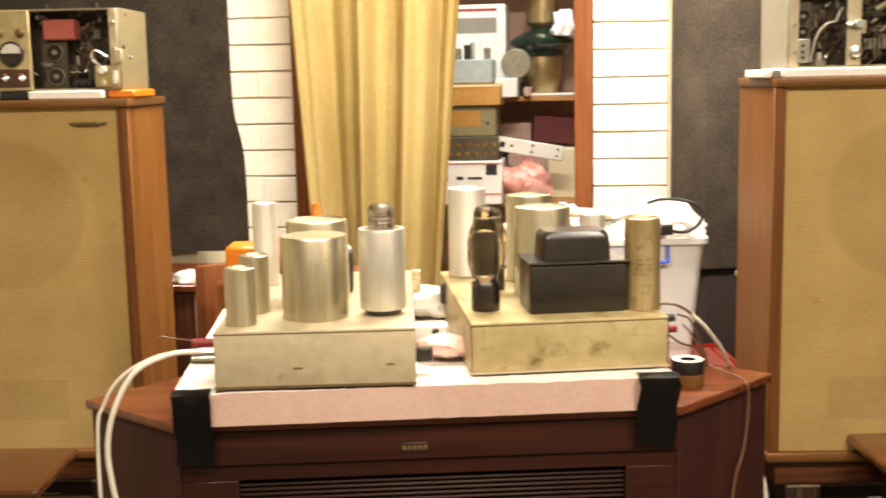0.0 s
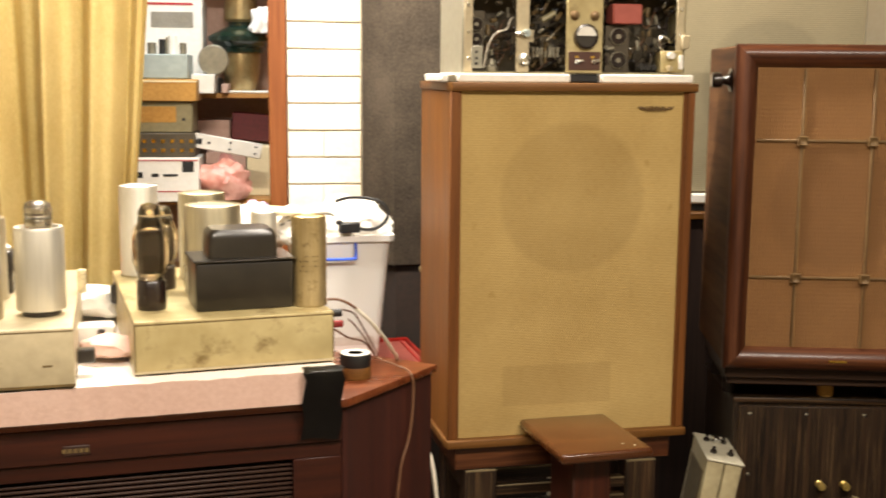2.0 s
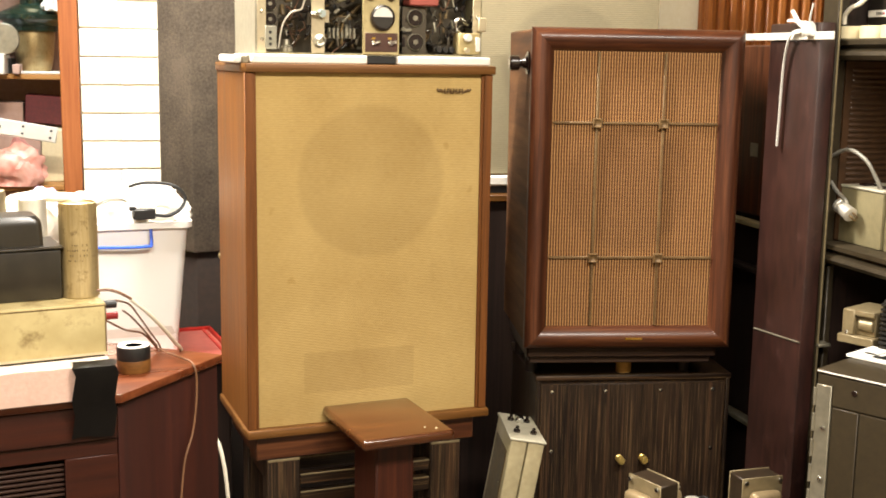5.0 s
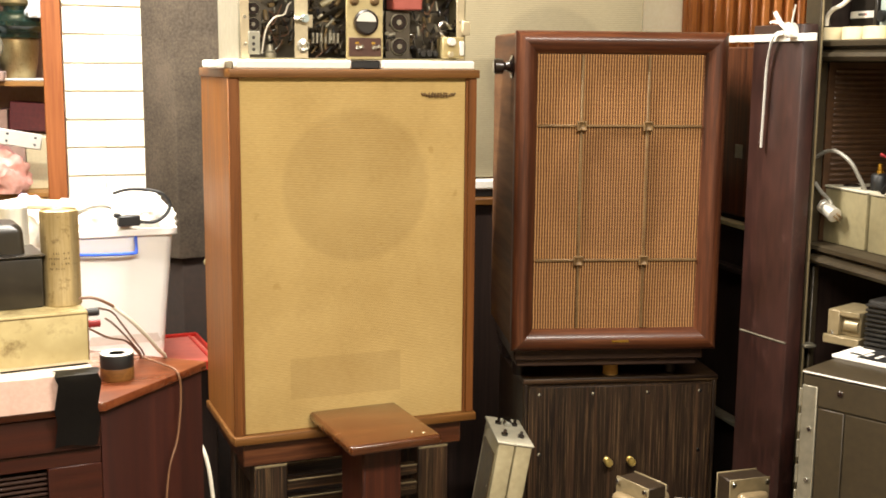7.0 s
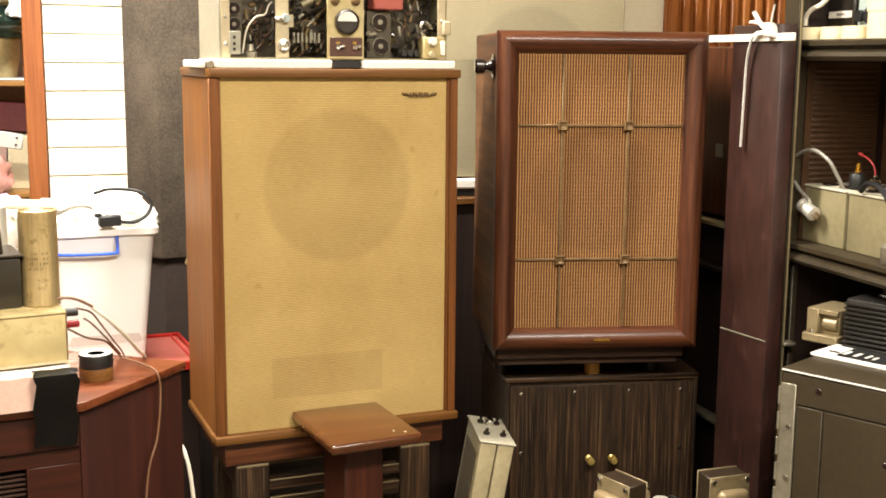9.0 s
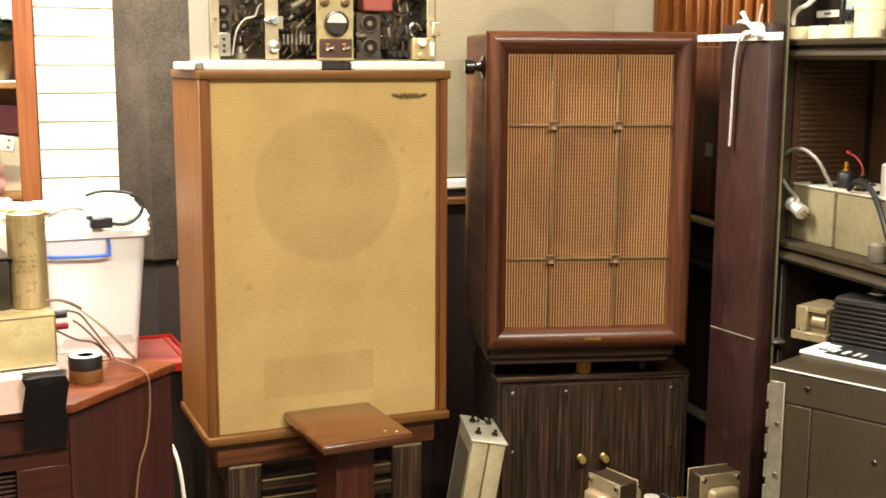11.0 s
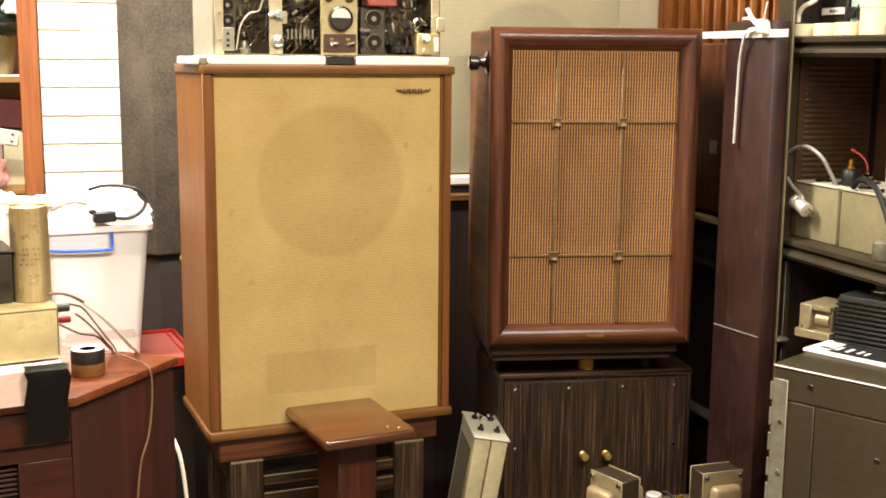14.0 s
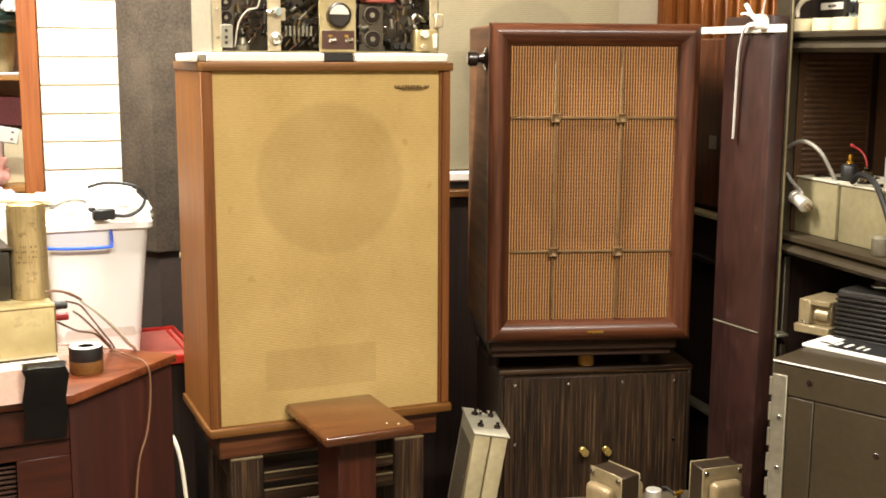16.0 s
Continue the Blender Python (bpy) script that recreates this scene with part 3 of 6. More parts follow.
# ---- loudspeakers with gold cloth ----
def gold_loudspeaker(m):
    s = thing("loudspeaker", m, "teak-veneered floor loudspeaker with ribbed gold cloth front", "loudspeaker", "gold cloth loudspeakers")
    w, d, h = 0.548, 0.299, 0.790
    part("side_panel", boxed(0, 0.018, 0.004, d, 0.018, h - 0.018, 0.0015), "teak", s)
    part("side_panel", boxed(w - 0.018, w, 0.004, d, 0.018, h - 0.018, 0.0015), "teak", s)
    for x0 in (0.0002, w - 0.0185):
        part("edge_band", boxed(x0, x0 + 0.0183, 0.0, 0.0038, 0.0185, h - 0.0185, 0.001), "band", s)
    part("back_panel", boxed(0.018, w - 0.018, d - 0.016, d - 0.002, 0.018, h - 0.018), "blackwood", s)
    part("top_board", prism([(-0.004, 0.02), (0.002, -0.006), (w + 0.004, -0.006), (w + 0.008, 0.01), (w + 0.006, d), (-0.004, d)], h - 0.018, h, 0.002), "teak_x", s)
    part("bottom_board", prism([(-0.006, 0.02), (-0.002, -0.010), (w + 0.004, -0.010), (w + 0.006, d), (-0.006, d)], 0.0, 0.018, 0.003), "teak_x", s)
    part("plinth", boxed(0.02, w - 0.025, 0.012, d - 0.01, -0.055, 0.0, 0.002), "mahogany_x", s, "darker recessed plinth")
    part("grille_cloth", boxed(0.019, w - 0.019, 0.010, 0.022, 0.0185, h - 0.0185), "cloth", s, "ribbed gold cloth with the round drive unit showing through")
    for x0 in (0.0185, w - 0.0245):
        part("front_bead", boxed(x0, x0 + 0.006, 0.004, 0.0098, 0.0185, h - 0.0185, 0.001), "band", s)
    badge = bmesh.new()
    box(badge, 0.436, 0.484, 0.0065, 0.0095, 0.7335, 0.7365)
    for i in range(7):
        box(badge, 0.4365 + i * 0.0068, 0.4395 + i * 0.0068, 0.004, 0.0064, 0.7305, 0.7415, 0.0006)
        box(badge, 0.4365 + i * 0.0068, 0.4420 + i * 0.0068, 0.0045, 0.0064, 0.7305 + 0.0085 * (i % 2), 0.7328 + 0.0085 * (i % 2), 0.0005)
    for side in (-1, 1):
        for k, (dx, dz, q) in enumerate(((0.027, 0.0, 0.0032), (0.0315, 0.0022, 0.0034), (0.0355, 0.0008, 0.0026), (0.0385, 0.0036, 0.0024))):
            bmesh.ops.create_uvsphere(badge, u_segments=8, v_segments=5, radius=q, matrix=pose(0.460 + side * dx, 0.0068, 0.7355 + dz))
    part("badge", badge, "bronze", s, "small dark metal scroll badge")
    return s


right_speaker = gold_loudspeaker(pose(0.544, 2.603, 0.455, 0, 0, 6))
left_speaker = copy_thing(right_speaker, pose(-1.343, 2.540, 0.440, 0, 0, 6))
part("chipped_edge", crumple((0.004, 0.004, 0.008), 9.0, 2, 0.5), "tan", right_speaker, "pale chip in the veneer").location = (0.0005, 0.2975, 0.341)


def ebony_stand(m, top):
    s = thing("speaker_stand", m, "low dark macassar ebony stand under the loudspeaker", "stand", "loudspeaker stands")
    for x, y in ((0.040, -0.012), (0.415, -0.012), (0.040, 0.20), (0.415, 0.20)):
        leg = part("leg", boxed(x, x + 0.072, y, y + 0.05, 0.0, top, 0.003), "ebony", s)
        if y < 0:
            # pale strip puts the light on the leg's top edge into colour
            part("lit_or_worn_edge", boxed(x + 0.001, x + 0.071, y - 0.0008, y + 0.002, top - 0.0045, top + 0.0006, 0.0008), "bell", leg, "pale top edge with the highlight in its colour")
    for y in (-0.008, 0.212):
        for lo, hi in ((0.064, 0.040), (0.112, 0.080)):
            rail = part("rail", boxed(0.1125, 0.4145, y, y + 0.024, top - lo, top - hi, 0.002), "ebony_x", s)
            # pale strip stands in for the lit top of the rail
            part("lit_or_worn_edge", boxed(0.114, 0.413, y - 0.0008, y + 0.002, top - hi - 0.003, top - hi + 0.0006, 0.0008), "bell", rail, "pale top edge with the highlight in its colour")
    for x in (0.045, 0.455):
        part("rail", boxed(x, x + 0.022, 0.0385, 0.1995, top - 0.06, top - 0.02, 0.002), "ebony_x", s)
    return s


ebony_stand(pose(0.544, 2.62, 0, 0, 0, 6), 0.400)
ebony_stand(pose(-1.343, 2.557, 0, 0, 0, 6), 0.385)


def stool(m):
    s = thing("stool", m, "small square-topped walnut stool on a pedestal", "stool", "small pedestal stools")
    part("seat", boxed(0, 0.200, 0, 0.258, -0.022, 0.0, 0.008, 5), "walnut", s, "worn glossy top")
    part("pedestal", boxed(0.05, 0.135, 0.06, 0.19, -0.47, -0.022, 0.004), "stoolwood", s)
    part("foot", boxed(0.01, 0.188, 0.02, 0.225, -0.51, -0.47, 0.004), "stoolwood", s)
    return s


front_stool = stool(pose(0.747, 2.376, 0.51, 0, 0, 9))
# two small pale dots near the front edge
for x, y, r in ((0.150, 0.040, 0.0028), (0.170, 0.026, 0.0032)):
    part("pale_dot", lathe([(r, 0), (r * 0.9, 0.0006), (r * 0.5, 0.0013), (0, 0.0015)], 14, pose(x, y, 0.0)), "tan", front_stool, "small pale raised dot")
stool(pose(-1.05, 2.16, 0.51, 0, 0, 7))


# ---- valve chassis lying open on the loudspeakers ----
def open_chassis(m):
    s = thing("valve_chassis", m, "open rack-mount valve chassis with its wiring and meter in view", "amplifier", "open valve chassis")
    w, d, h = 0.500, 0.21, 0.172
    part("end_panel", boxed(0, 0.004, 0, d, 0, h, 0.001), "endgrey", s)
    part("end_panel", boxed(w - 0.004, w, 0, d, 0, h, 0.001), "module", s)
    part("floor_plate", boxed(0.004, w - 0.004, 0.0, d, 0, 0.004), "module", s)
    part("roof_plate", boxed(0.004, w - 0.004, 0.0, d, h - 0.004, h), "module", s)
    part("back_plate", boxed(0.004, w - 0.004, 0.085, 0.089, 0.004, h - 0.004), "interior", s)
    for x0 in (0.004, w - 0.022):
        flange = boxed(x0, x0 + 0.018, -0.002, 0.002, 0.002, h - 0.002, 0.001)
        fl = part("flange", flange, "cream", s)
        for z in (0.03, 0.085, 0.14):
            part("screw", rod(0.004, 0.003, seg=10, m=at(x0 + 0.009, -0.002, z, "-y")), "chrome", fl)
    part("bracket", boxed(w - 0.012, w + 0.006, -0.012, -0.003, 0.055, 0.085, 0.002), "cream", s)
    strip = part("strip", boxed(0.1175, 0.145, -0.001, 0.003, 0.004, h - 0.004), "cream", s)
    part("wing_nut", boxed(0.112, 0.138, -0.016, -0.002, 0.080, 0.087, 0.003), "chrome", strip)
    part("knob", rod(0.008, 0.014, seg=16, m=at(0.137, -0.001, 0.084, "-y")), "greybin", strip, "pale blue knob")
    part("socket", lathe([(0.014, 0), (0.014, 0.004), (0.009, 0.005), (0.009, 0.012), (0.005, 0.016), (0, 0.016)], 20, at(0.1335, -0.001, 0.028, "-y")), "chrome", strip)
    panel = part("meter_panel", boxed(0.2275, 0.308, -0.004, 0.002, 0.002, h - 0.002, 0.001), "gold", s, "pale gold panel with a meter")
    meter = part("meter", lathe([(0.026, 0), (0.027, 0.004), (0.026, 0.010), (0.0225, 0.011), (0.0225, 0.008), (0, 0.008)], 36, at(0.269, -0.004, 0.079, "-y")), "bakelite", panel, "round black meter with a white dial")
    half = bmesh.new()
    ring = [half.verts.new((0.269 + 0.0215 * math.cos(a), -0.0128, 0.079 + 0.0215 * math.sin(a))) for a in [math.pi * (0.02 + 0.96 * i / 20) for i in range(21)]]
    half.faces.new(ring)
    part("dial", half, "paper", meter)
    lens_ = bmesh.new()
    lens_.faces.new([lens_.verts.new((0.269 + 0.0215 * math.cos(a), -0.0128, 0.079 + 0.0215 * math.sin(a))) for a in [math.pi * (1.02 + 0.96 * i / 20) for i in range(21)]])
    part("cover", lens_, "black", meter)
    for x in (0.244, 0.289):
        part("terminal", lathe([(0.010, 0), (0.010, 0.004), (0.006, 0.006), (0.006, 0.012), (0, 0.013)], 18, at(x, -0.004, 0.123, "-y")), "bronze", panel)
    dark = part("switch_plate", boxed(0.232, 0.304, -0.006, -0.0042, 0.008, 0.047, 0.0008), "maroon", panel, "brown-red switch plate")
    for x in (0.250, 0.286):
        part("toggle", lathe([(0.006, 0), (0.006, 0.004), (0.0025, 0.005), (0.0035, 0.016), (0, 0.017)], 12, pose(x, -0.006, 0.026, 80, 0, 40)), "chrome", dark)
        part("mark", boxed(x - 0.004, x + 0.004, -0.0068, -0.0061, 0.034, 0.038), "brass", dark)
    for x, z, r in ((0.035, 0.102, 0.0135), (0.035, 0.071, 0.0135), (0.352, 0.081, 0.0185), (0.353, 0.030, 0.0185)):
        part("valve_socket", lathe([(r, 0), (r, 0.005), (r * 0.92, 0.006), (r * 0.90, 0.001), (r * 0.3, 0.001), (r * 0.3, 0.006), (0, 0.006)], 24, at(x, 0.022, z, "-y")), "steel", s)
        part("socket_core", rod(r * 0.88, 0.003, seg=18, m=at(x, 0.0205, z, "-y")), "darkbase", s)
    part("inner_plate", boxed(0.324, 0.378, 0.0225, 0.0255, 0.006, 0.104), "chassisplate", s)
    part("inner_plate", boxed(0.018, 0.052, 0.0225, 0.0255, 0.055, 0.13), "interior", s)
    part("red_block", boxed(0.334, 0.401, 0.005, 0.05, 0.107, 0.15, 0.003), "redblock", s, "faded red transformer block")
    block = part("terminal_block", boxed(0.444, 0.494, -0.006, 0.03, 0.005, 0.051, 0.002), "gold", s, "pale yellow terminal block")
    part("knob", rod(0.008, 0.012, seg=18, m=at(0.463, -0.006, 0.041, "-y")), "white", block)
    part("knob", rod(0.006, 0.010, seg=14, m=at(0.461, -0.006, 0.014, "-y")), "cream", block)
    part("socket", boxed(0.483, 0.493, -0.010, -0.0062, 0.012, 0.042, 0.001), "white", block)
    outlet = part("outlet", boxed(0.019, 0.044, -0.004, 0.02, 0.010, 0.057, 0.002), "endgrey", s)
    for z in (0.020, 0.031, 0.044):
        part("hole", rod(0.0035, 0.001, seg=10, m=at(0.030, -0.0042, z, "-y")), "black", outlet)
    part("white_lead", cord([(0.052, 0.02, 0.012), (0.058, 0.004, 0.06), (0.075, 0.0, 0.085), (0.098, 0.01, 0.092), (0.108, 0.02, 0.11), (0.118, 0.03, 0.118)], 0.0018), "wirewhite", s)
    part("silver_lead", cord([(0.452, 0.01, 0.05), (0.438, 0.0, 0.07), (0.448, 0.0, 0.082), (0.47, 0.01, 0.07), (0.478, 0.02, 0.078)], 0.004), "chrome", s)
    part("choke", boxed(0.392, 0.440, 0.012, 0.05, 0.006, 0.026, 0.003), "black", s)
    for i in range(3):
        part("capacitor_can", rod(0.0062, 0.014, seg=14, m=at(0.401 + i * 0.0145, 0.012, 0.015, "-y")), "fins", s)
    part("small_coil", lathe([(0.012, 0), (0.013, 0.002), (0.013, 0.010), (0.008, 0.014), (0.006, 0.026), (0, 0.027)], 18, pose(0.068, 0.016, 0.004)), "steel", s)
    part("tilted_capacitor", rod(0.007, 0.034, seg=14, m=pose(0.178, 0.02, 0.112, 0, 62, 0)), "module", s, "pale tubular capacitor")
    part("small_plate", boxed(0.146, 0.157, 0.004, 0.02, 0.066, 0.092, 0.001), "cream", s)
    rng = random.Random(11)
    for i in range(230):
        x = rng.choice([rng.uniform(0.05, 0.118), rng.uniform(0.152, 0.228), rng.uniform(0.318, 0.335), rng.uniform(0.385, 0.485), rng.uniform(0.152, 0.228)])
        z, y = rng.uniform(0.012, 0.16), rng.uniform(0.012, 0.076)
        ln, r = rng.uniform(0.008, 0.028), rng.uniform(0.0014, 0.0048)
        kind = rng.choice(["capacitor", "resistor", "resistor"])
        part(kind, lathe([(r * 0.9, 0), (r, 0.001), (r, ln - 0.001), (r * 0.9, ln)], 10, pose(x, y, z, rng.uniform(-30, 30), rng.choice([0, 90, 80, 10, 45]), rng.uniform(0, 40))),
             rng.choice(["olivepart", "black", "bakelite", "interior", "steel", "rubber", "darkbase", "interior", "olivepart"]), s)
    for i in range(46):
        x, z = rng.uniform(0.05, 0.48), rng.uniform(0.01, 0.14)
        pts = [(x, 0.05, z), (x + rng.uniform(-0.02, 0.03), 0.03, z + rng.uniform(-0.02, 0.03)), (x + rng.uniform(0, 0.05), 0.05, z + rng.uniform(-0.03, 0.04))]
        part("wire", cord(pts, 0.0013, 5, 4), rng.choice(["wirebrown", "rubber", "olivepart", "chrome", "rubber", "tan"]), s)
    for i in range(7):
        part("tag", boxed(0.16 + i * 0.009, 0.164 + i * 0.009, 0.02, 0.03, 0.035, 0.056), "steel", s)
    return s


chassis_right = open_chassis(pose(0.570, 2.628, 1.264, 0, 0, 6))
chassis_left = copy_thing(chassis_right, pose(-1.310, 2.565, 1.249, 0, 0, 6))
for x, y, z, pieces in ((0.570, 2.628, 1.2452, ((-0.012, 0.233), (0.302, 0.514))), (-1.310, 2.565, 1.2302, ((-0.012, 0.233), (0.302, 0.462)))):
    for a, b in pieces:
        solo("foam_strip", boxed(a, b, -0.02, 0.17, 0, 0.0185, 0.003), "paper", pose(x, y, z, 0, 0, 6), "thin white packing slab under the open chassis", "packing", "white packing slabs")
    solo("rubber_block", boxed(0.234, 0.301, -0.005, 0.15, 0, 0.0183, 0.003), "rubber", pose(x, y, z, 0, 0, 6), "black rubber block under the open chassis", "block", "rubber blocks")
solo("foam_scrap", boxed(-0.046, -0.030, -0.006, 0.16, 0, 0.0165, 0.003), "paper", pose(0.570, 2.628, 1.2452, 0, 0, 6), "short white packing scrap under the open chassis", "packing")
solo("card_scrap", boxed(-0.029, -0.013, -0.004, 0.16, 0, 0.0165, 0.002), "steel", pose(0.570, 2.628, 1.2452, 0, 0, 6), "short grey card scrap beside the white packing", "packing")
solo("orange_wedge", boxed(0.466, 0.524, 0.0, 0.17, 0, 0.0185, 0.004), "orange", pose(-1.310, 2.565, 1.2302, 0, 0, 6), "bright orange plastic wedge under the open chassis", "wedge")


# ---- loudspeaker with the moulded frame ----
def moulded_frame(w, h, prof):
    """Four mitred lengths of one moulding round a panel; prof: (inward, forward) pairs."""
    pieces = []
    corners = [((0, 0), (1, 1)), ((w, 0), (-1, 1)), ((w, h), (-1, -1)), ((0, h), (1, -1))]
    for k in range(4):
        bm = bmesh.new()
        rows = []
        for (cx, cz), (sx, sz) in (corners[k], corners[(k + 1) % 4]):
            rows.append([bm.verts.new((cx + sx * a, -f, cz + sz * a)) for a, f in prof])
        n = len(prof)
        for i in range(n):
            j = (i + 1) % n
            bm.faces.new((rows[0][i], rows[0][j], rows[1][j], rows[1][i]))
        bm.faces.new(rows[0])
        bm.faces.new(rows[1][::-1])
        pieces.append(bm)
    return pieces


grid_speaker = thing("grid_loudspeaker", pose(1.193, 2.708, 0.598, 0, 0, -10.5), "dark mahogany loudspeaker with woven brown cloth and bronze grid", "loudspeaker")
W, H = 0.487, 0.735
part("cabinet", boxed(0.004, W - 0.004, 0.0, 0.37, 0.004, H - 0.004, 0.004), "mahogany_banded", grid_speaker)
profile = [(0.0, -0.004), (0.0, 0.012), (0.004, 0.018), (0.012, 0.024), (0.022, 0.026), (0.033, 0.022), (0.042, 0.015), (0.049, 0.006), (0.054, -0.001), (0.054, -0.006)]
for k, bm_ in enumerate(moulded_frame(W, H, profile)):
    part("frame_moulding", bm_, "mahogany_x" if k % 2 == 0 else "mahogany", grid_speaker, "rounded glossy moulding")
part("grille_cloth", boxed(0.048, W - 0.048, -0.003, 0.0015, 0.048, H - 0.048), "woven", grid_speaker, "brown woven cloth")
for z in (0.523, 0.213):
    part("grid_bar", boxed(0.053, W - 0.053, -0.0085, -0.0032, z - 0.0028, z + 0.0028, 0.001), "bronze", grid_speaker)
for x in (0.154, 0.307):
    part("grid_bar", boxed(x - 0.0028, x + 0.0028, -0.0095, -0.0033, 0.053, H - 0.053, 0.001), "bronze", grid_speaker)
    for z in (0.523, 0.213):
        stud = lathe([(0.0150, 0), (0.0150, 0.007), (0.0125, 0.009), (0.007, 0.005), (0, 0.004)], 4, pose(x, -0.0096, z, 90, 0, 0) @ pose(0, 0, 0, 0, 0, 45))
        part("stud", stud, "bronze", grid_speaker, "square bronze stud")
part("base_moulding", boxed(0.012, W - 0.02, 0.014, 0.33, -0.030, 0.004, 0.004), "baseboard", grid_speaker)
part("base_board", boxed(0.020, W - 0.03, 0.030, 0.33, -0.048, -0.030, 0.003), "baseboard", grid_speaker)
part("mark", boxed(0.235, 0.275, -0.0275, -0.025, 0.022, 0.027), "brass", grid_speaker)
knob = part("knob", lathe([(0.026, 0), (0.027, 0.004), (0.014, 0.009), (0.009, 0.020), (0.017, 0.024), (0.018, 0.042), (0.014, 0.046), (0, 0.046)], 28, at(0.004, 0.055, 0.655, "-x")), "bakelite", grid_speaker, "black turned knob")
for x, y in ((0.04, 0.12), (0.42, 0.12), (0.04, 0.29), (0.42, 0.29)):
    part("foot", rod(0.016, 0.042, seg=16, m=pose(x, y, -0.090)), "blackwood", grid_speaker)

# ---- ebony cabinet below it ----
ebony = thing("ebony_cabinet", pose(1.252, 2.767, 0, 0, 0, -8.5), "dark striped macassar ebony cabinet with screwed front", "cabinet")
part("body", boxed(0, 0.482, 0.008, 0.34, 0, 0.494, 0.004), "ebony", ebony)
part("top", boxed(-0.004, 0.486, -0.002, 0.345, 0.494, 0.508, 0.004, 2), "ebony_x", ebony)
part("front_panel", boxed(0.012, 0.470, 0.0, 0.0078, 0.01, 0.486, 0.002), "ebony", ebony)
for x in (0.0, 0.473):
    part("edge_strip", boxed(x, x + 0.009, -0.002, 0.0078, 0.0, 0.494, 0.0015), "ebony", ebony)
for x, z in ((0.038, 0.467), (0.171, 0.467), (0.308, 0.467), (0.440, 0.467), (0.040, 0.317), (0.442, 0.316), (0.04, 0.16), (0.442, 0.16)):
    part("screw", lathe([(0.0048, 0), (0.0045, 0.0015), (0.002, 0.0024), (0, 0.0025)], 12, at(x, 0.0, z, "-y")), "chrome", ebony)
for x in (0.210, 0.268):
    part("terminal_knob", lathe([(0.009, 0), (0.009, 0.004), (0.006, 0.006), (0.006, 0.010), (0.0092, 0.012), (0.0098, 0.024), (0.0075, 0.029), (0, 0.030)], 24, at(x, 0.0, 0.297, "-y")), "palebrass", ebony, "pale brass terminal")
solo("spool", lathe([(0.018, 0), (0.019, 0.001), (0.019, 0.030), (0.018, 0.032)], 24), "card", pose(1.475, 2.765, 0.508), "small yellow cardboard spool between cabinet and loudspeaker", "spool")

# ---- grey twin power unit leaning beside it ----
unit = thing("power_unit", pose(1.086, 2.66, 0.004, 0, 9.5, -9), "pale grey twin power supply leaning beside the ebony cabinet", "power supply")
for x in (0.0, 0.041):
    part("case", boxed(x, x + 0.038, 0.0, 0.19, 0.0, 0.395, 0.003, 2), "unitgrey", unit)
part("side_window", boxed(-0.002, 0.0, 0.025, 0.165, 0.03, 0.36, 0.0005), "olivepart", unit, "brownish open side")
for z in (0.12, 0.2, 0.28):
    part("screw", rod(0.003, 0.002, seg=10, m=at(-0.002, 0.032, z, "-x")), "chrome", unit)
part("lid", boxed(-0.004, 0.083, -0.004, 0.194, 0.395, 0.401, 0.002), "modtop", unit)
for x, y in ((0.02, 0.05), (0.06, 0.05), (0.02, 0.14), (0.06, 0.14)):
    part("terminal", lathe([(0.008, 0), (0.008, 0.006), (0.004, 0.007), (0.004, 0.014), (0, 0.015)], 14, pose(x, y, 0.401)), "bakelite", unit)
part("bracket", boxed(0.03, 0.05, 0.12, 0.15, 0.401, 0.416, 0.003), "chrome", unit)

# ---- small amplifier with two transformers on a low box ----
crate = solo("low_box", boxed(0, 0.46, 0, 0.26, 0, 0.256, 0.006), "blackwood", pose(1.21, 2.22, 0, 0, 0, -6), "plain black wooden box under the small amplifier", "box")
small = thing("small_amplifier", pose(1.222, 2.235, 0.256, 0, 0, -6), "small valve amplifier chassis with two mains transformers", "amplifier")
part("chassis", boxed(0, 0.44, 0, 0.22, 0, 0.045, 0.003), "interior", small)
part("deck_plate", boxed(0.17, 0.285, 0.01, 0.15, 0.0452, 0.0475, 0.001), "tan", small)
def transformer(x, y, turn):
    t_ = part("transformer", boxed(-0.036, 0.036, -0.02, 0.02, 0.0, 0.088, 0.002), "core", small, "laminated transformer with bell covers")
    t_.matrix_basis = pose(x, y, 0.045, 0, 0, turn) @ Matrix.Scale(1.28, 4)
    for s_ in (-1, 1):
        b_ = boxed(-0.028, 0.028, min(s_ * 0.0205, s_ * 0.042), max(s_ * 0.0205, s_ * 0.042), 0.004, 0.070, 0.010, 3)
        part("bell_cover", b_, "bellpale", t_)
        for x_ in (-0.031, 0.031):
            part("screw", rod(0.004, 0.004, seg=10, m=pose(x_, s_ * 0.0205 - (0.004 if s_ < 0 else 0), 0.082, -90 if s_ > 0 else -90)), "chrome", t_)
    for s_ in (-1, 1):
        part("flange", boxed(-0.037, 0.037, min(s_ * 0.0185, s_ * 0.0205), max(s_ * 0.0185, s_ * 0.0205), 0.0, 0.0895, 0.0006), "bell", t_, "bright thin edge flange")
transformer(0.112, 0.075, -66)
transformer(0.335, 0.075, 8)
part("valve_can", rod(0.0165, 0.0685, seg=24, m=pose(0.192, 0.06, 0.0476)), "alu", small)
part("plug_post", rod(0.0042, 0.050, seg=12, m=pose(0.250, 0.062, 0.0476)), "rubber", small)
part("plug", rod(0.0052, 0.02, seg=12, m=pose(0.240, 0.062, 0.100, 0, 80, 20)), "brass", small, "small yellow plug")
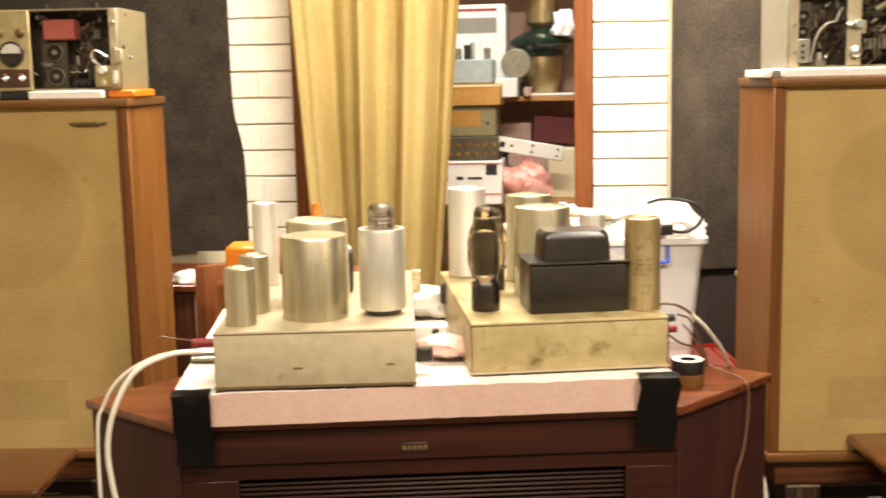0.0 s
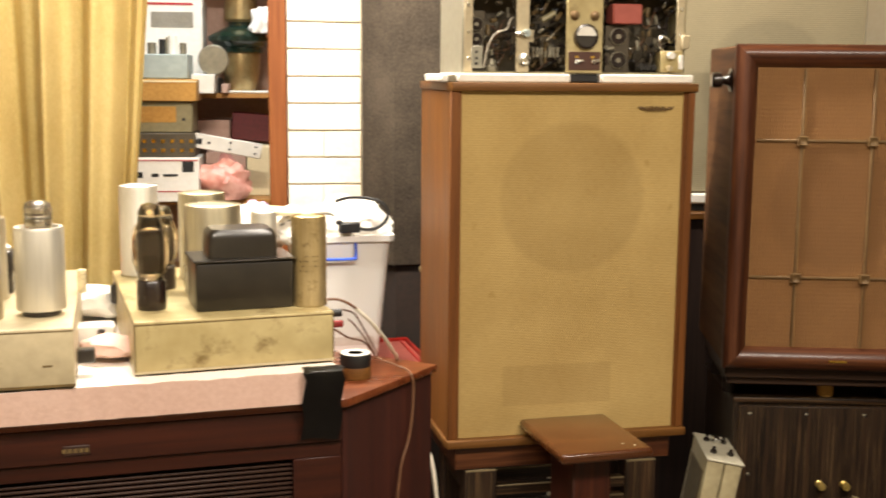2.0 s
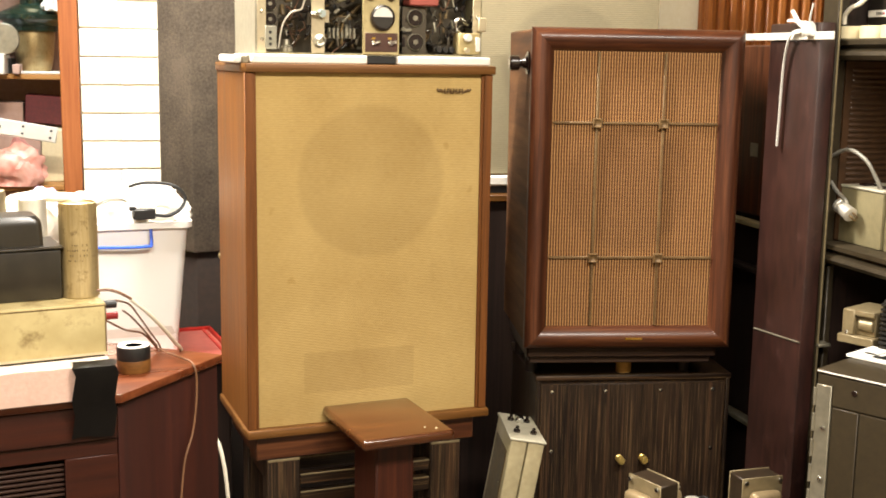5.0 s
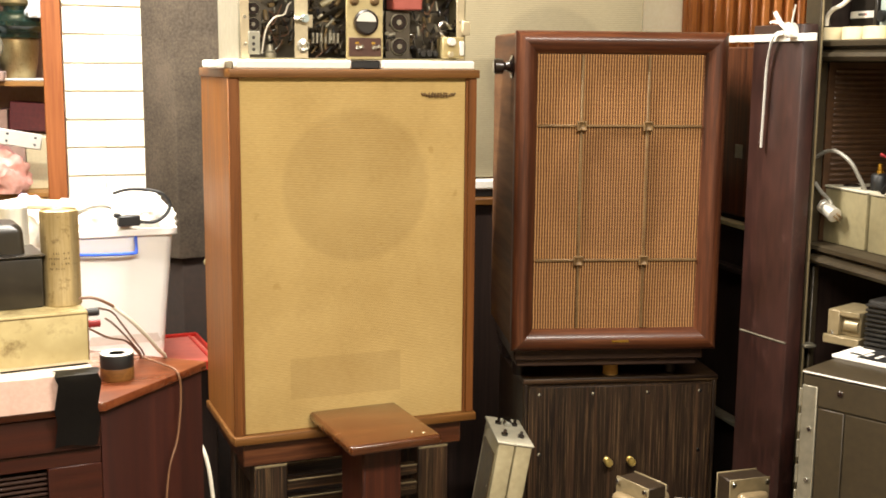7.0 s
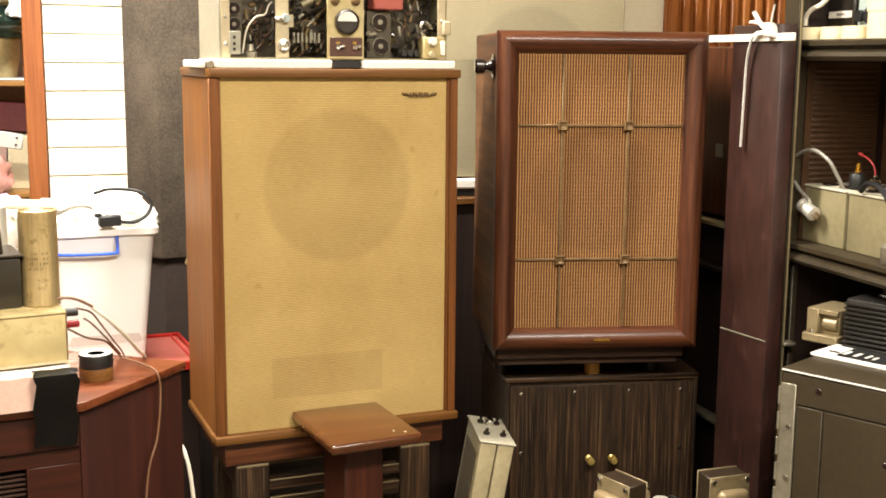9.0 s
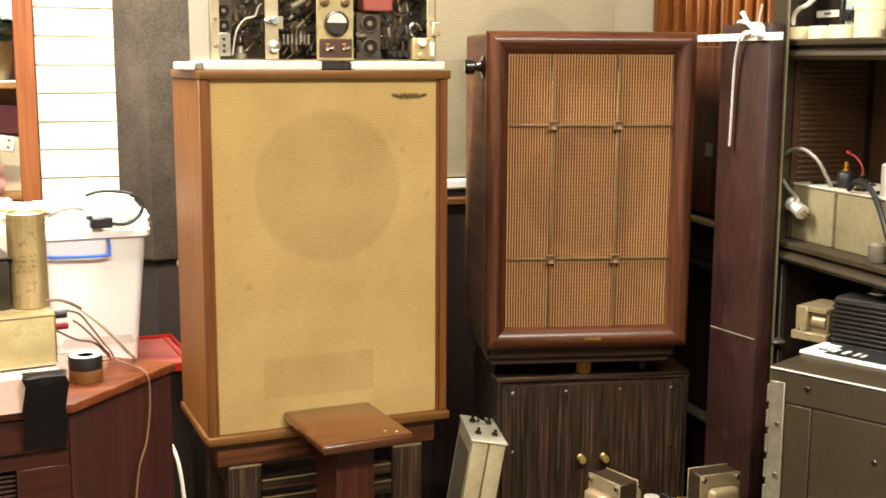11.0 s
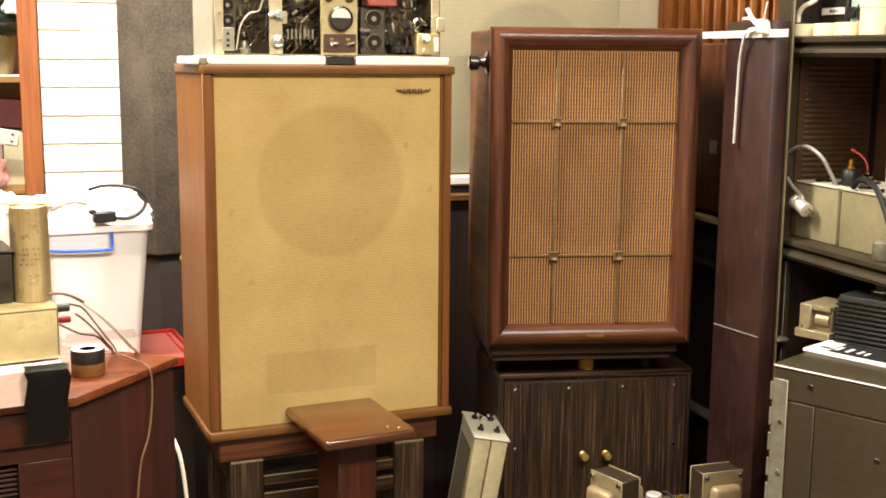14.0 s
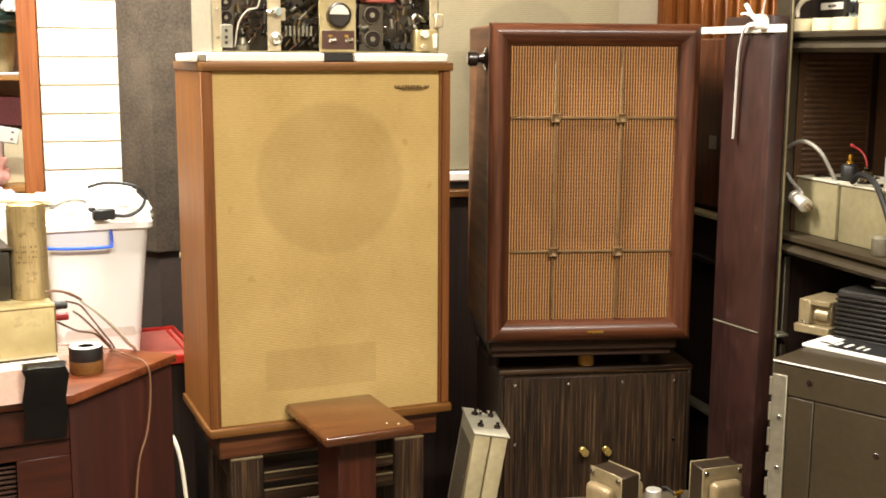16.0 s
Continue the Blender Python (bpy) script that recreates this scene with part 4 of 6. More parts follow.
part("lead", cord([(0.240, 0.062, 0.100), (0.222, 0.085, 0.108), (0.20, 0.12, 0.06), (0.14, 0.15, 0.055), (0.05, 0.12, 0.056)], 0.003), "rubber", small)

# ---- console loudspeaker in the middle ----
console = thing("console", pose(-0.345, 1.574, 0, 0, 0, 10.1), "reddish mahogany corner console with a louvred front grille", "console")
plan = [(0, 0), (0.652, 0), (0.820, 0.148), (0.50, 0.455), (0.18, 0.455), (-0.142, 0.132)]
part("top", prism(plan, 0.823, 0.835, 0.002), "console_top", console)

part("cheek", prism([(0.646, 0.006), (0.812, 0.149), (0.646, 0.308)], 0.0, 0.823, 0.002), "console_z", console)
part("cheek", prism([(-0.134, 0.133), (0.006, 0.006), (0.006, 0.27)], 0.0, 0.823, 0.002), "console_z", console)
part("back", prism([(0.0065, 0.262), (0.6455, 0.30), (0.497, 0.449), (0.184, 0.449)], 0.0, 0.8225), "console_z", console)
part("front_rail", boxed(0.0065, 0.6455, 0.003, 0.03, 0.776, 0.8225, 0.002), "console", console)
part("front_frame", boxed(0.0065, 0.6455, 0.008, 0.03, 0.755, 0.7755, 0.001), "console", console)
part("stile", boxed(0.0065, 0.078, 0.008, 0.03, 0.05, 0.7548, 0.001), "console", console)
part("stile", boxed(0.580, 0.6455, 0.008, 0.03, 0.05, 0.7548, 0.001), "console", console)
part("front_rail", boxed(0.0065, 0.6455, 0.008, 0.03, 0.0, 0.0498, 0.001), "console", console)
part("grille_backing", boxed(0.0785, 0.5795, 0.035, 0.04, 0.05, 0.7548), "baseboard", console)
slat = None
for i in range(106):
    z = 0.052 + i * 0.0066
    if slat is None:
        slat = part("slat", boxed(0.0785, 0.5795, 0.014, 0.030, 0, 0.0034, 0.0008), "slat", console, "thin brown slat")
        slat.location.z = z
    else:
        o = slat.copy()
        scene.collection.objects.link(o)
        o.location.z = z
part("badge", boxed(0.290, 0.322, 0.001, 0.0028, 0.787, 0.800, 0.001), "slat", console, "small bronze badge plate")
for i in range(5):
    part("badge_bar", boxed(0.289 + i * 0.0068, 0.2935 + i * 0.0068, 0.0002, 0.0009, 0.791, 0.796), "olivepart", console)

slab = thing("foam_slab", pose(-0.334, 1.547, 0.8355, 0, 0, 10.9), "pinkish-white packing foam slab on the console", "foam slab")


def foam():
    """A foam slab with torn, uneven edges."""
    bm = bmesh.new()
    nx, ny = 60, 24
    def surface(i, j):
        return 0.0455 + 0.0008 * noise.noise(Vector((i * 0.5, j * 0.5, 0)))
    top = [[bm.verts.new((0.632 * i / nx, 0.54 * j / ny + (0.003 * noise.noise(Vector((i * 0.6, 1, 0))) if j == 0 else 0), surface(i, j) - (0.004 * abs(noise.noise(Vector((i * 0.9, 5, 0)))) if j == 0 else 0))) for i in range(nx + 1)] for j in range(ny + 1)]
    for j in range(ny):
        for i in range(nx):
            bm.faces.new((top[j][i], top[j][i + 1], top[j + 1][i + 1], top[j + 1][i]))
    border = [top[0][i] for i in range(nx + 1)] + [top[j][nx] for j in range(1, ny + 1)] + [top[ny][i] for i in range(nx - 1, -1, -1)] + [top[j][0] for j in range(ny - 1, 0, -1)]
    lowr = [bm.verts.new((v.co.x, v.co.y + (0.010 if v.co.y < 0.01 else 0.0), 0.0)) for v in border]
    n = len(border)
    for k in range(n):
        bm.faces.new((border[k], lowr[k], lowr[(k + 1) % n], border[(k + 1) % n]))
    bm.faces.new(lowr)
    return bm


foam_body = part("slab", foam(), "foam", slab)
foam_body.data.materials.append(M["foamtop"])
# upward faces take the lit foam colour, the sides the darker one
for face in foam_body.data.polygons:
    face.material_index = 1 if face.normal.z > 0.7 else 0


def tape_strip(x0, x1):
    """Tape folded over the slab's front edge and down the console."""
    bm = bmesh.new()
    prof = [(0.016, 0.0480), (0.006, 0.0482), (-0.005, 0.045), (-0.0062, 0.035), (0.006, 0.0), (0.012, -0.02), (0.018, -0.052)]
    cols = []
    for k in range(9):
        u = k / 8
        x = x0 + (x1 - x0) * u
        cols.append([bm.verts.new((x + 0.002 * math.sin(3 * j + x0 * 9), y + 0.0012 * math.sin(9 * u + 2 * j), z + (0.002 * math.sin(5 * u) if j == len(prof) - 1 else 0))) for j, (y, z) in enumerate(prof)])
    for a, b in zip(cols, cols[1:]):
        for j in range(len(prof) - 1):
            bm.faces.new((a[j], a[j + 1], b[j + 1], b[j]))
    bmesh.ops.solidify(bm, geom=bm.faces[:], thickness=0.001)
    return bm


part("tape", tape_strip(0.0, 0.047), "tape", slab, "black gaffer tape")
part("tape", tape_strip(0.584, 0.636), "tape", slab, "black gaffer tape")


# ---- the two amplifiers on the slab ----
def valve(x, y, z, r, h, parent, base="bakelite"):
    """A glass valve with a waisted bulb, plates and a base."""
    v = part("valve", lathe([(r * 0.78, 0), (r * 0.82, 0.004), (r * 0.80, h * 0.26), (r * 0.7, h * 0.28)], 28, pose(x, y, z)), base, parent, "glass valve with a dark base")
    bulb = [(r * 0.66, h * 0.28), (r * 0.80, h * 0.34), (r, h * 0.46), (r, h * 0.66), (r * 0.86, h * 0.76), (r * 0.66, h * 0.82), (r * 0.62, h * 0.92), (r * 0.45, h * 0.98), (0, h)]
    bulb += [(0, h - 0.001)] + [(max(a - 0.0011, 0.001), c) for a, c in bulb[-2::-1]]
    part("bulb", lathe(bulb, 32, pose(x, y, z)), "glass", v, "clear glass bulb")
    part("plate", boxed(x - r * 0.38, x + r * 0.38, y - r * 0.22, y + r * 0.22, z + h * 0.36, z + h * 0.72, 0.003), "interior", v, "dark metal plates")
    part("getter", lathe([(r * 0.35, 0), (r * 0.38, 0.001), (r * 0.30, 0.003)], 20, pose(x, y, z + h * 0.84)), "chrome", v)
    for s_ in (-1, 1):
        part("support", cord([(x + s_ * r * 0.3, y, z + h * 0.29), (x + s_ * r * 0.4, y, z + h * 0.5), (x + s_ * r * 0.3, y, z + h * 0.84)], 0.0008, 5, 3), "chrome", v)
    return v


def grown(place, turn, k=1.0165, eye=(0.195, 0.197, 1.2645)):
    """A pose set back along the line of sight by k and enlarged to match."""
    p = [e + k * (a - e) for a, e in zip(place, eye)]
    return pose(*p, 0, 0, turn) @ Matrix.Scale(k, 4)


TOP = 0.0715
amp = thing("valve_amplifier", grown((-0.275, 1.54, 0.8905), 9.1), "cream enamelled valve amplifier with metal cans and a screened valve", "amplifier", "amplifiers on the foam slab")
ch = part("chassis", boxed(0, 0.245, 0, 0.42, 0.0, TOP, 0.002, 2), "cream", amp, "scuffed cream enamelled chassis")
part("bottom_lip", boxed(-0.001, 0.246, -0.0015, 0.42, 0.0, 0.003), "olivepart", ch)
part("seam", boxed(-0.0006, 0.2456, -0.0006, 0.42, TOP - 0.0042, TOP - 0.0030), "olivepart", ch)
for x, z in ((0.102, 0.024), (0.215, 0.026)):
    part("chip", boxed(x - 0.006, x + 0.005, -0.0006, 0.0005, z - 0.0013, z + 0.0012, 0.0004), "olivepart", ch)


def local(origin, turn, x, y):
    """World plan to a thing's own plan."""
    a = radians(turn)
    dx, dy = x - origin[0], y - origin[1]
    return dx * math.cos(a) + dy * math.sin(a), -dx * math.sin(a) + dy * math.cos(a)


def can_on(parent, origin, turn, x, y, r, top, base, material, label="", rim=True):
    lx, ly = local(origin, turn, x, y)
    h = top - base
    if rim:
        prof = [(r * 0.99, 0), (r * 1.03, 0.001), (r * 1.03, 0.003), (r, 0.005), (r, h - 0.005), (r * 0.97, h - 0.001), (r * 0.90, h), (r * 0.86, h - 0.002), (0, h - 0.002)]
    else:
        prof = [(r, 0), (r, h - 0.003), (r * 0.96, h), (0, h)]
    return part("can", lathe(prof, 40, pose(lx, ly, TOP)), material, parent, label)


LO, LT, LZ = (-0.275, 1.54), 9.1, 0.962
can_on(amp, LO, LT, -0.253, 1.588, 0.0192, 1.034, LZ, "can", "small dull metal can")
can_on(amp, LO, LT, -0.257, 1.665, 0.0192, 1.038, LZ, "can", "small dull metal can")
can_on(amp, LO, LT, -0.170, 1.640, 0.0423, 1.067, LZ, "can", "wide dull metal can", False)
can_on(amp, LO, LT, -0.195, 1.765, 0.0423, 1.072, LZ, "can", "wide dull metal can")
can_on(amp, LO, LT, -0.297, 1.865, 0.0182, 1.085, LZ, "alu", "tall aluminium can")
lx, ly = local(LO, LT, -0.086, 1.660)
part("socket", rod(0.024, 0.008, seg=28, m=pose(lx, ly, TOP)), "bakelite", amp, "black valve socket")
part("screen_can", lathe([(0.0295, 0), (0.0300, 0.001), (0.0300, 0.100), (0.029, 0.103), (0.0245, 0.103), (0.0235, 0.098), (0, 0.098)], 40, pose(lx, ly, TOP + 0.008)), "alu", amp, "bright aluminium screening can")
v = part("valve", lathe([(0.0155, 0), (0.0165, 0.004), (0.0168, 0.026), (0.0150, 0.032), (0.009, 0.0355), (0, 0.036)], 28, pose(lx, ly, TOP + 0.108)), "glass", amp, "glass valve top")
part("getter", lathe([(0.0148, 0.004), (0.0153, 0.012), (0.0140, 0.014), (0.0153, 0.016), (0.0150, 0.026), (0.012, 0.0315), (0.006, 0.034), (0, 0.034)], 24, pose(lx, ly, TOP + 0.108)), "chrome", v, "silvered getter")
lx, ly = local(LO, LT, -0.168, 1.82)
part("capacitor", boxed(lx - 0.011, lx + 0.011, ly - 0.02, ly + 0.02, TOP, TOP + 0.058, 0.003), "black", amp)
part("capacitor_cap", lathe([(0.008, 0), (0.009, 0.004), (0.004, 0.008), (0, 0.009)], 14, pose(lx, ly, TOP + 0.058)), "white", amp)
lx, ly = local(LO, LT, -0.088, 1.80)
for i in range(5):
    part("insulator", rod(0.006, 0.006, seg=14, m=pose(lx + 0.025, ly, TOP + i * 0.0065)), "creampaper", amp)
for i in range(4):
    for j in range(3):
        part("vent", rod(0.003, 0.0006, seg=8, m=pose(0.03 + 0.012 * j, 0.16 + 0.016 * i, TOP)), "gold", amp)
part("terminal", rod(0.006, 0.03, seg=12, m=at(0.0, 0.03, 0.052, "-x")), "wirered", amp, "red terminal sleeve")
part("terminal", rod(0.008, 0.03, seg=12, m=at(0.0, 0.02, 0.034, "-x")), "chrome", amp)
part("side_plug", boxed(0.246, 0.268, 0.06, 0.075, 0.012, 0.030, 0.002), "black", amp)

amp2 = thing("valve_amplifier", grown((0.031, 1.625, 0.8905), 12.8), "tarnished gold valve amplifier with a black transformer and brass can", "amplifier", "amplifiers on the foam slab")
ch2 = part("chassis", boxed(0, 0.253, 0, 0.40, 0.0, 0.066, 0.002, 2), "gold", amp2, "stained gold enamelled chassis")
part("bottom_lip", boxed(-0.001, 0.254, -0.0015, 0.40, 0.0, 0.003), "cream", ch2)
part("seam", boxed(-0.0006, 0.2536, -0.0006, 0.40, 0.0615, 0.0628), "olivepart", ch2)
for x0 in (-0.0005, 0.2520):
    part("lit_or_worn_edge", boxed(x0, x0 + 0.0015, -0.0006, 0.001, 0.003, 0.0612), "olivepart", ch2)
TOP = 0.066
RO, RT, RZ = (0.031, 1.625), 12.8, 0.9555
can_on(amp2, RO, RT, -0.010, 1.985, 0.029, 1.092, RZ, "alu", "tall aluminium can")
can_on(amp2, RO, RT, 0.112, 1.842, 0.0395, 1.079, RZ, "can", "wide pale metal can")
can_on(amp2, RO, RT, 0.088, 1.945, 0.0345, 1.085, RZ, "can", "pale metal can")
can_on(amp2, RO, RT, 0.182, 1.875, 0.0185, 1.064, RZ, "alu", "small aluminium can")
can_on(amp2, RO, RT, 0.2465, 1.728, 0.0235, 1.076, RZ, "brass_can", "tarnished brass can with stamped marks")
lx, ly = local(RO, RT, 0.042, 1.712)
valve(lx, ly, TOP, 0.0235, 0.140, amp2)
lx, ly = local(RO, RT, 0.040, 1.86)
valve(lx, ly, TOP, 0.021, 0.12, amp2)
lx, ly = local(RO, RT, 0.155, 1.735)
tr = part("transformer", boxed(lx - 0.064, lx + 0.064, ly - 0.042, ly + 0.042, TOP, TOP + 0.064, 0.004, 2), "black", amp2, "black enamelled transformer")
part("rim", boxed(lx - 0.067, lx + 0.067, ly - 0.045, ly + 0.045, TOP + 0.0640, TOP + 0.0675, 0.0015), "black", tr)
bell = bmesh.new()
for s0, s1, z0, z1 in ((1.0, 0.97, 0.0676, 0.094), (0.97, 0.93, 0.094, 0.1005), (0.93, 0.84, 0.1005, 0.1045)):
    lo_ = [bell.verts.new((lx + a * 0.046 * s0, ly + b * 0.032 * s0, TOP + z0)) for a, b in ((-1, -1), (1, -1), (1, 1), (-1, 1))]
    hi_ = [bell.verts.new((lx + a * 0.046 * s1, ly + b * 0.032 * s1, TOP + z1)) for a, b in ((-1, -1), (1, -1), (1, 1), (-1, 1))]
    for k in range(4):
        bell.faces.new((lo_[k], lo_[(k + 1) % 4], hi_[(k + 1) % 4], hi_[k]))
bell.faces.new(hi_)
bmesh.ops.remove_doubles(bell, verts=bell.verts[:], dist=1e-5)
upright = [e for e in bell.edges if abs(e.verts[0].co.z - e.verts[1].co.z) > 0.002]
bmesh.ops.bevel(bell, geom=upright, offset=0.008, segments=3, affect="EDGES", profile=0.5)
part("bell_cover", bell, "black", tr)
for i in range(4):
    part("clip", rod(0.006, 0.03 + 0.008 * (i % 2), seg=12, m=pose(*local(RO, RT, 0.09 - 0.004 * i, 1.79 + 0.014 * i), TOP)), "chrome", amp2)
marks = bmesh.new()
bx, by = local(RO, RT, 0.2465, 1.728)
rng = random.Random(4)
for row in range(4):
    for k in range(9):
        if rng.random() < 0.25:
            continue
        a = radians(-132 + 7 * k + rng.uniform(-1.5, 1.5))
        cx, cy = bx + 0.0237 * math.cos(a), by + 0.0237 * math.sin(a)
        tmp = boxed(-rng.uniform(0.0003, 0.0009), rng.uniform(0.0002, 0.0007), -0.0003, 0.0002, -0.0012, 0.0012)
        tmp.transform(pose(cx, cy, TOP + 0.068 - row * 0.0065, 0, 0, math.degrees(a) + 90))
        me_ = bpy.data.meshes.new("marks")
        tmp.to_mesh(me_)
        tmp.free()
        marks.from_mesh(me_)
part("stamped_marks", marks, "olivepart", amp2)
part("terminal", rod(0.0055, 0.026, seg=12, m=pose(0.253, 0.06, 0.050, 0, 90, 0)), "rubber", amp2)
part("terminal", rod(0.0050, 0.024, seg=12, m=pose(0.253, 0.045, 0.038, 0, 90, 0)), "wirered", amp2, "red terminal sleeve")


def loose_cable(name, pts, r, material, label):
    return solo(name, cord(pts, r), material, Matrix(), label, "cable")


loose_cable("white_cable", [(0.310, 1.735, 0.948), (0.329, 1.75, 0.928), (0.352, 1.79, 0.894), (0.369, 1.84, 0.861), (0.379, 1.90, 0.836), (0.384, 1.95, 0.79), (0.40, 2.03, 0.70), (0.43, 2.06, 0.55), (0.44, 2.04, 0.30), (0.45, 2.03, 0.03)], 0.0028, "wirewhite", "white mains cable from the gold amplifier over the console")
loose_cable("brown_cable", [(0.269, 1.72, 0.964), (0.284, 1.72, 0.964), (0.297, 1.722, 0.959), (0.311, 1.735, 0.948)], 0.0019, "wirebrown", "brown end of the white mains cable")
loose_cable("brown_cable", [(0.280, 1.74, 0.919), (0.302, 1.78, 0.897), (0.324, 1.82, 0.882), (0.338, 1.86, 0.858), (0.348, 1.882, 0.842), (0.372, 1.84, 0.841), (0.392, 1.807, 0.836), (0.3955, 1.806, 0.80), (0.389, 1.797, 0.745), (0.375, 1.78, 0.70), (0.368, 1.770, 0.60), (0.372, 1.776, 0.40), (0.38, 1.785, 0.02)], 0.0015, "wirebrown", "thin brown flex hanging down the console")
loose_cable("brown_lead", [(0.292, 1.735, 0.947), (0.308, 1.745, 0.939), (0.320, 1.78, 0.915), (0.336, 1.84, 0.877), (0.350, 1.91, 0.838), (0.358, 1.95, 0.79), (0.36, 1.98, 0.60), (0.36, 2.0, 0.005)], 0.0013, "wirebrown", "thin brown lead from the black terminal")
loose_cable("brown_lead", [(0.300, 1.735, 0.933), (0.309, 1.76, 0.920), (0.323, 1.80, 0.895), (0.339, 1.86, 0.860), (0.346, 1.92, 0.834), (0.35, 1.96, 0.78), (0.345, 2.0, 0.60), (0.34, 2.02, 0.005)], 0.0013, "wirebrown", "thin brown lead from the red terminal")
loose_cable("white_cable", [(0.40, 2.04, 0.70), (0.437, 1.98, 0.66), (0.450, 1.95, 0.56), (0.462, 1.93, 0.40), (0.47, 1.94, 0.006)], 0.0032, "wirewhite", "white cable hanging beside the console")
loose_cable("white_cable", [(-0.298, 1.555, 0.935), (-0.33, 1.535, 0.935), (-0.366, 1.515, 0.918), (-0.39, 1.505, 0.875), (-0.402, 1.505, 0.825), (-0.40, 1.51, 0.77), (-0.394, 1.52, 0.70), (-0.40, 1.52, 0.4), (-0.41, 1.53, 0.006)], 0.0033, "wirewhite", "thick white cable arching off the cream amplifier")
loose_cable("white_cable", [(-0.298, 1.57, 0.93), (-0.35, 1.56, 0.928), (-0.395, 1.55, 0.905), (-0.42, 1.545, 0.87), (-0.43, 1.54, 0.82), (-0.432, 1.545, 0.60), (-0.43, 1.55, 0.006)], 0.0022, "wirewhite", "white cable arching off the cream amplifier")
loose_cable("thin_lead", [(-0.302, 1.572, 0.943), (-0.335, 1.575, 0.946), (-0.355, 1.57, 0.950)], 0.0009, "wirebrown", "bare thin lead at the red terminal")

roll = thing("tape_roll", pose(0.312, 1.80, 0.8352) @ Matrix.Diagonal((0.83, 0.83, 0.95, 1.0)), "black tape roll stacked on a brown one on the console", "tape roll")
part("roll", lathe([(0.017, 0.018), (0.0265, 0.018), (0.027, 0.019), (0.027, 0.036), (0.0265, 0.037), (0.017, 0.037), (0.0165, 0.036), (0.0165, 0.019), (0.017, 0.018)], 36), "rubber", roll, "black tape")
part("roll", lathe([(0.017, 0), (0.0265, 0), (0.027, 0.001), (0.027, 0.0168), (0.0265, 0.0178), (0.017, 0.0178), (0.0165, 0.0168), (0.0165, 0.001), (0.017, 0)], 36), "teak_x", roll, "orange-brown tape")
part("core", lathe([(0.0135, 0.0), (0.0165, 0.0), (0.0165, 0.0375), (0.0135, 0.0375), (0.0135, 0.0)], 36), "paper", roll, "white cardboard core")
part("label_ring", lathe([(0.0165, 0.0371), (0.0255, 0.0371), (0.0255, 0.0378), (0.0165, 0.0378), (0.0165, 0.0371)], 36), "paper", roll)

# parts lying between the two amplifiers
bits = thing("packed_plug", pose(-0.055, 1.80, 0.889, 0, 0, 8), "white wrapped mains plug lying between the amplifiers", "plug")
part("body", boxed(-0.025, 0.035, -0.02, 0.02, 0.0, 0.030, 0.006, 2), "white", bits)
part("pin_block", boxed(0.012, 0.022, -0.026, -0.018, 0.004, 0.026, 0.002), "black", bits)
solo("pink_wrap", crumple((0.035, 0.03, 0.016), 7.0), "foam", pose(-0.018, 1.745, 0.889), "crumpled pinkish wrapping between the amplifiers", "wrapping")
solo("wrapped_bag", crumple((0.05, 0.05, 0.028), 2.0), "paper", pose(-0.075, 2.02, 0.889), "crumpled white bag behind the cream amplifier", "bag")
solo("black_clip", boxed(-0.006, 0.006, -0.02, 0.02, 0, 0.03, 0.003), "black", pose(-0.045, 1.975, 0.915), "small black clip on the white bag", "clip")

# ---- orange tool behind the cream amplifier ----
caddy = thing("orange_box", pose(-0.50, 2.22, 0, 0, 0, 8), "orange and brown plastic tool tray behind the cream amplifier", "tool tray")
part("pillar", boxed(0.0, 0.30, 0.0, 0.16, 0.0, 0.90, 0.006), "frame", caddy)
part("tray", boxed(0.02, 0.08, 0.02, 0.10, 0.90, 0.962, 0.005), "orange", caddy)
part("arm", prism([(0.10, 0.02), (0.115, 0.02), (0.115, 0.06), (0.10, 0.06)], 0.90, 0.98, 0.003), "orange", caddy)
part("funnel", lathe([(0.055, 0), (0.055, 0.006), (0.012, 0.075), (0.006, 0.11), (0.0, 0.112)], 24, pose(0.185, 0.06, 0.925)), "orange", caddy, "orange funnel")
part("funnel_base", boxed(0.12, 0.25, 0.0, 0.12, 0.90, 0.925, 0.004), "bakelite", caddy)

# ---- plastic tub in the corner ----
stack = thing("red_tray", pose(0.325, 3.06, 0, 0, 0, 8), "red plastic tray on a dark crate under the tub", "tray")
part("crate", boxed(-0.14, 0.20, -0.12, 0.16, 0.0, 0.53, 0.005), "blackwood", stack)
part("tray_floor", boxed(-0.1475, 0.2075, -0.1275, 0.1675, 0.53, 0.545, 0.004), "redblock", stack, "dusty pale red tray floor")
part("ridge", boxed(0.188, 0.194, -0.12, 0.16, 0.545, 0.549, 0.001), "red", stack)
for a in ((-0.155, 0.215, -0.135, -0.128), (-0.155, 0.215, 0.168, 0.175), (-0.155, -0.148, -0.128, 0.168), (0.208, 0.215, -0.128, 0.168)):
    part("tray_wall", boxed(*a, 0.53, 0.553, 0.003), "red", stack)


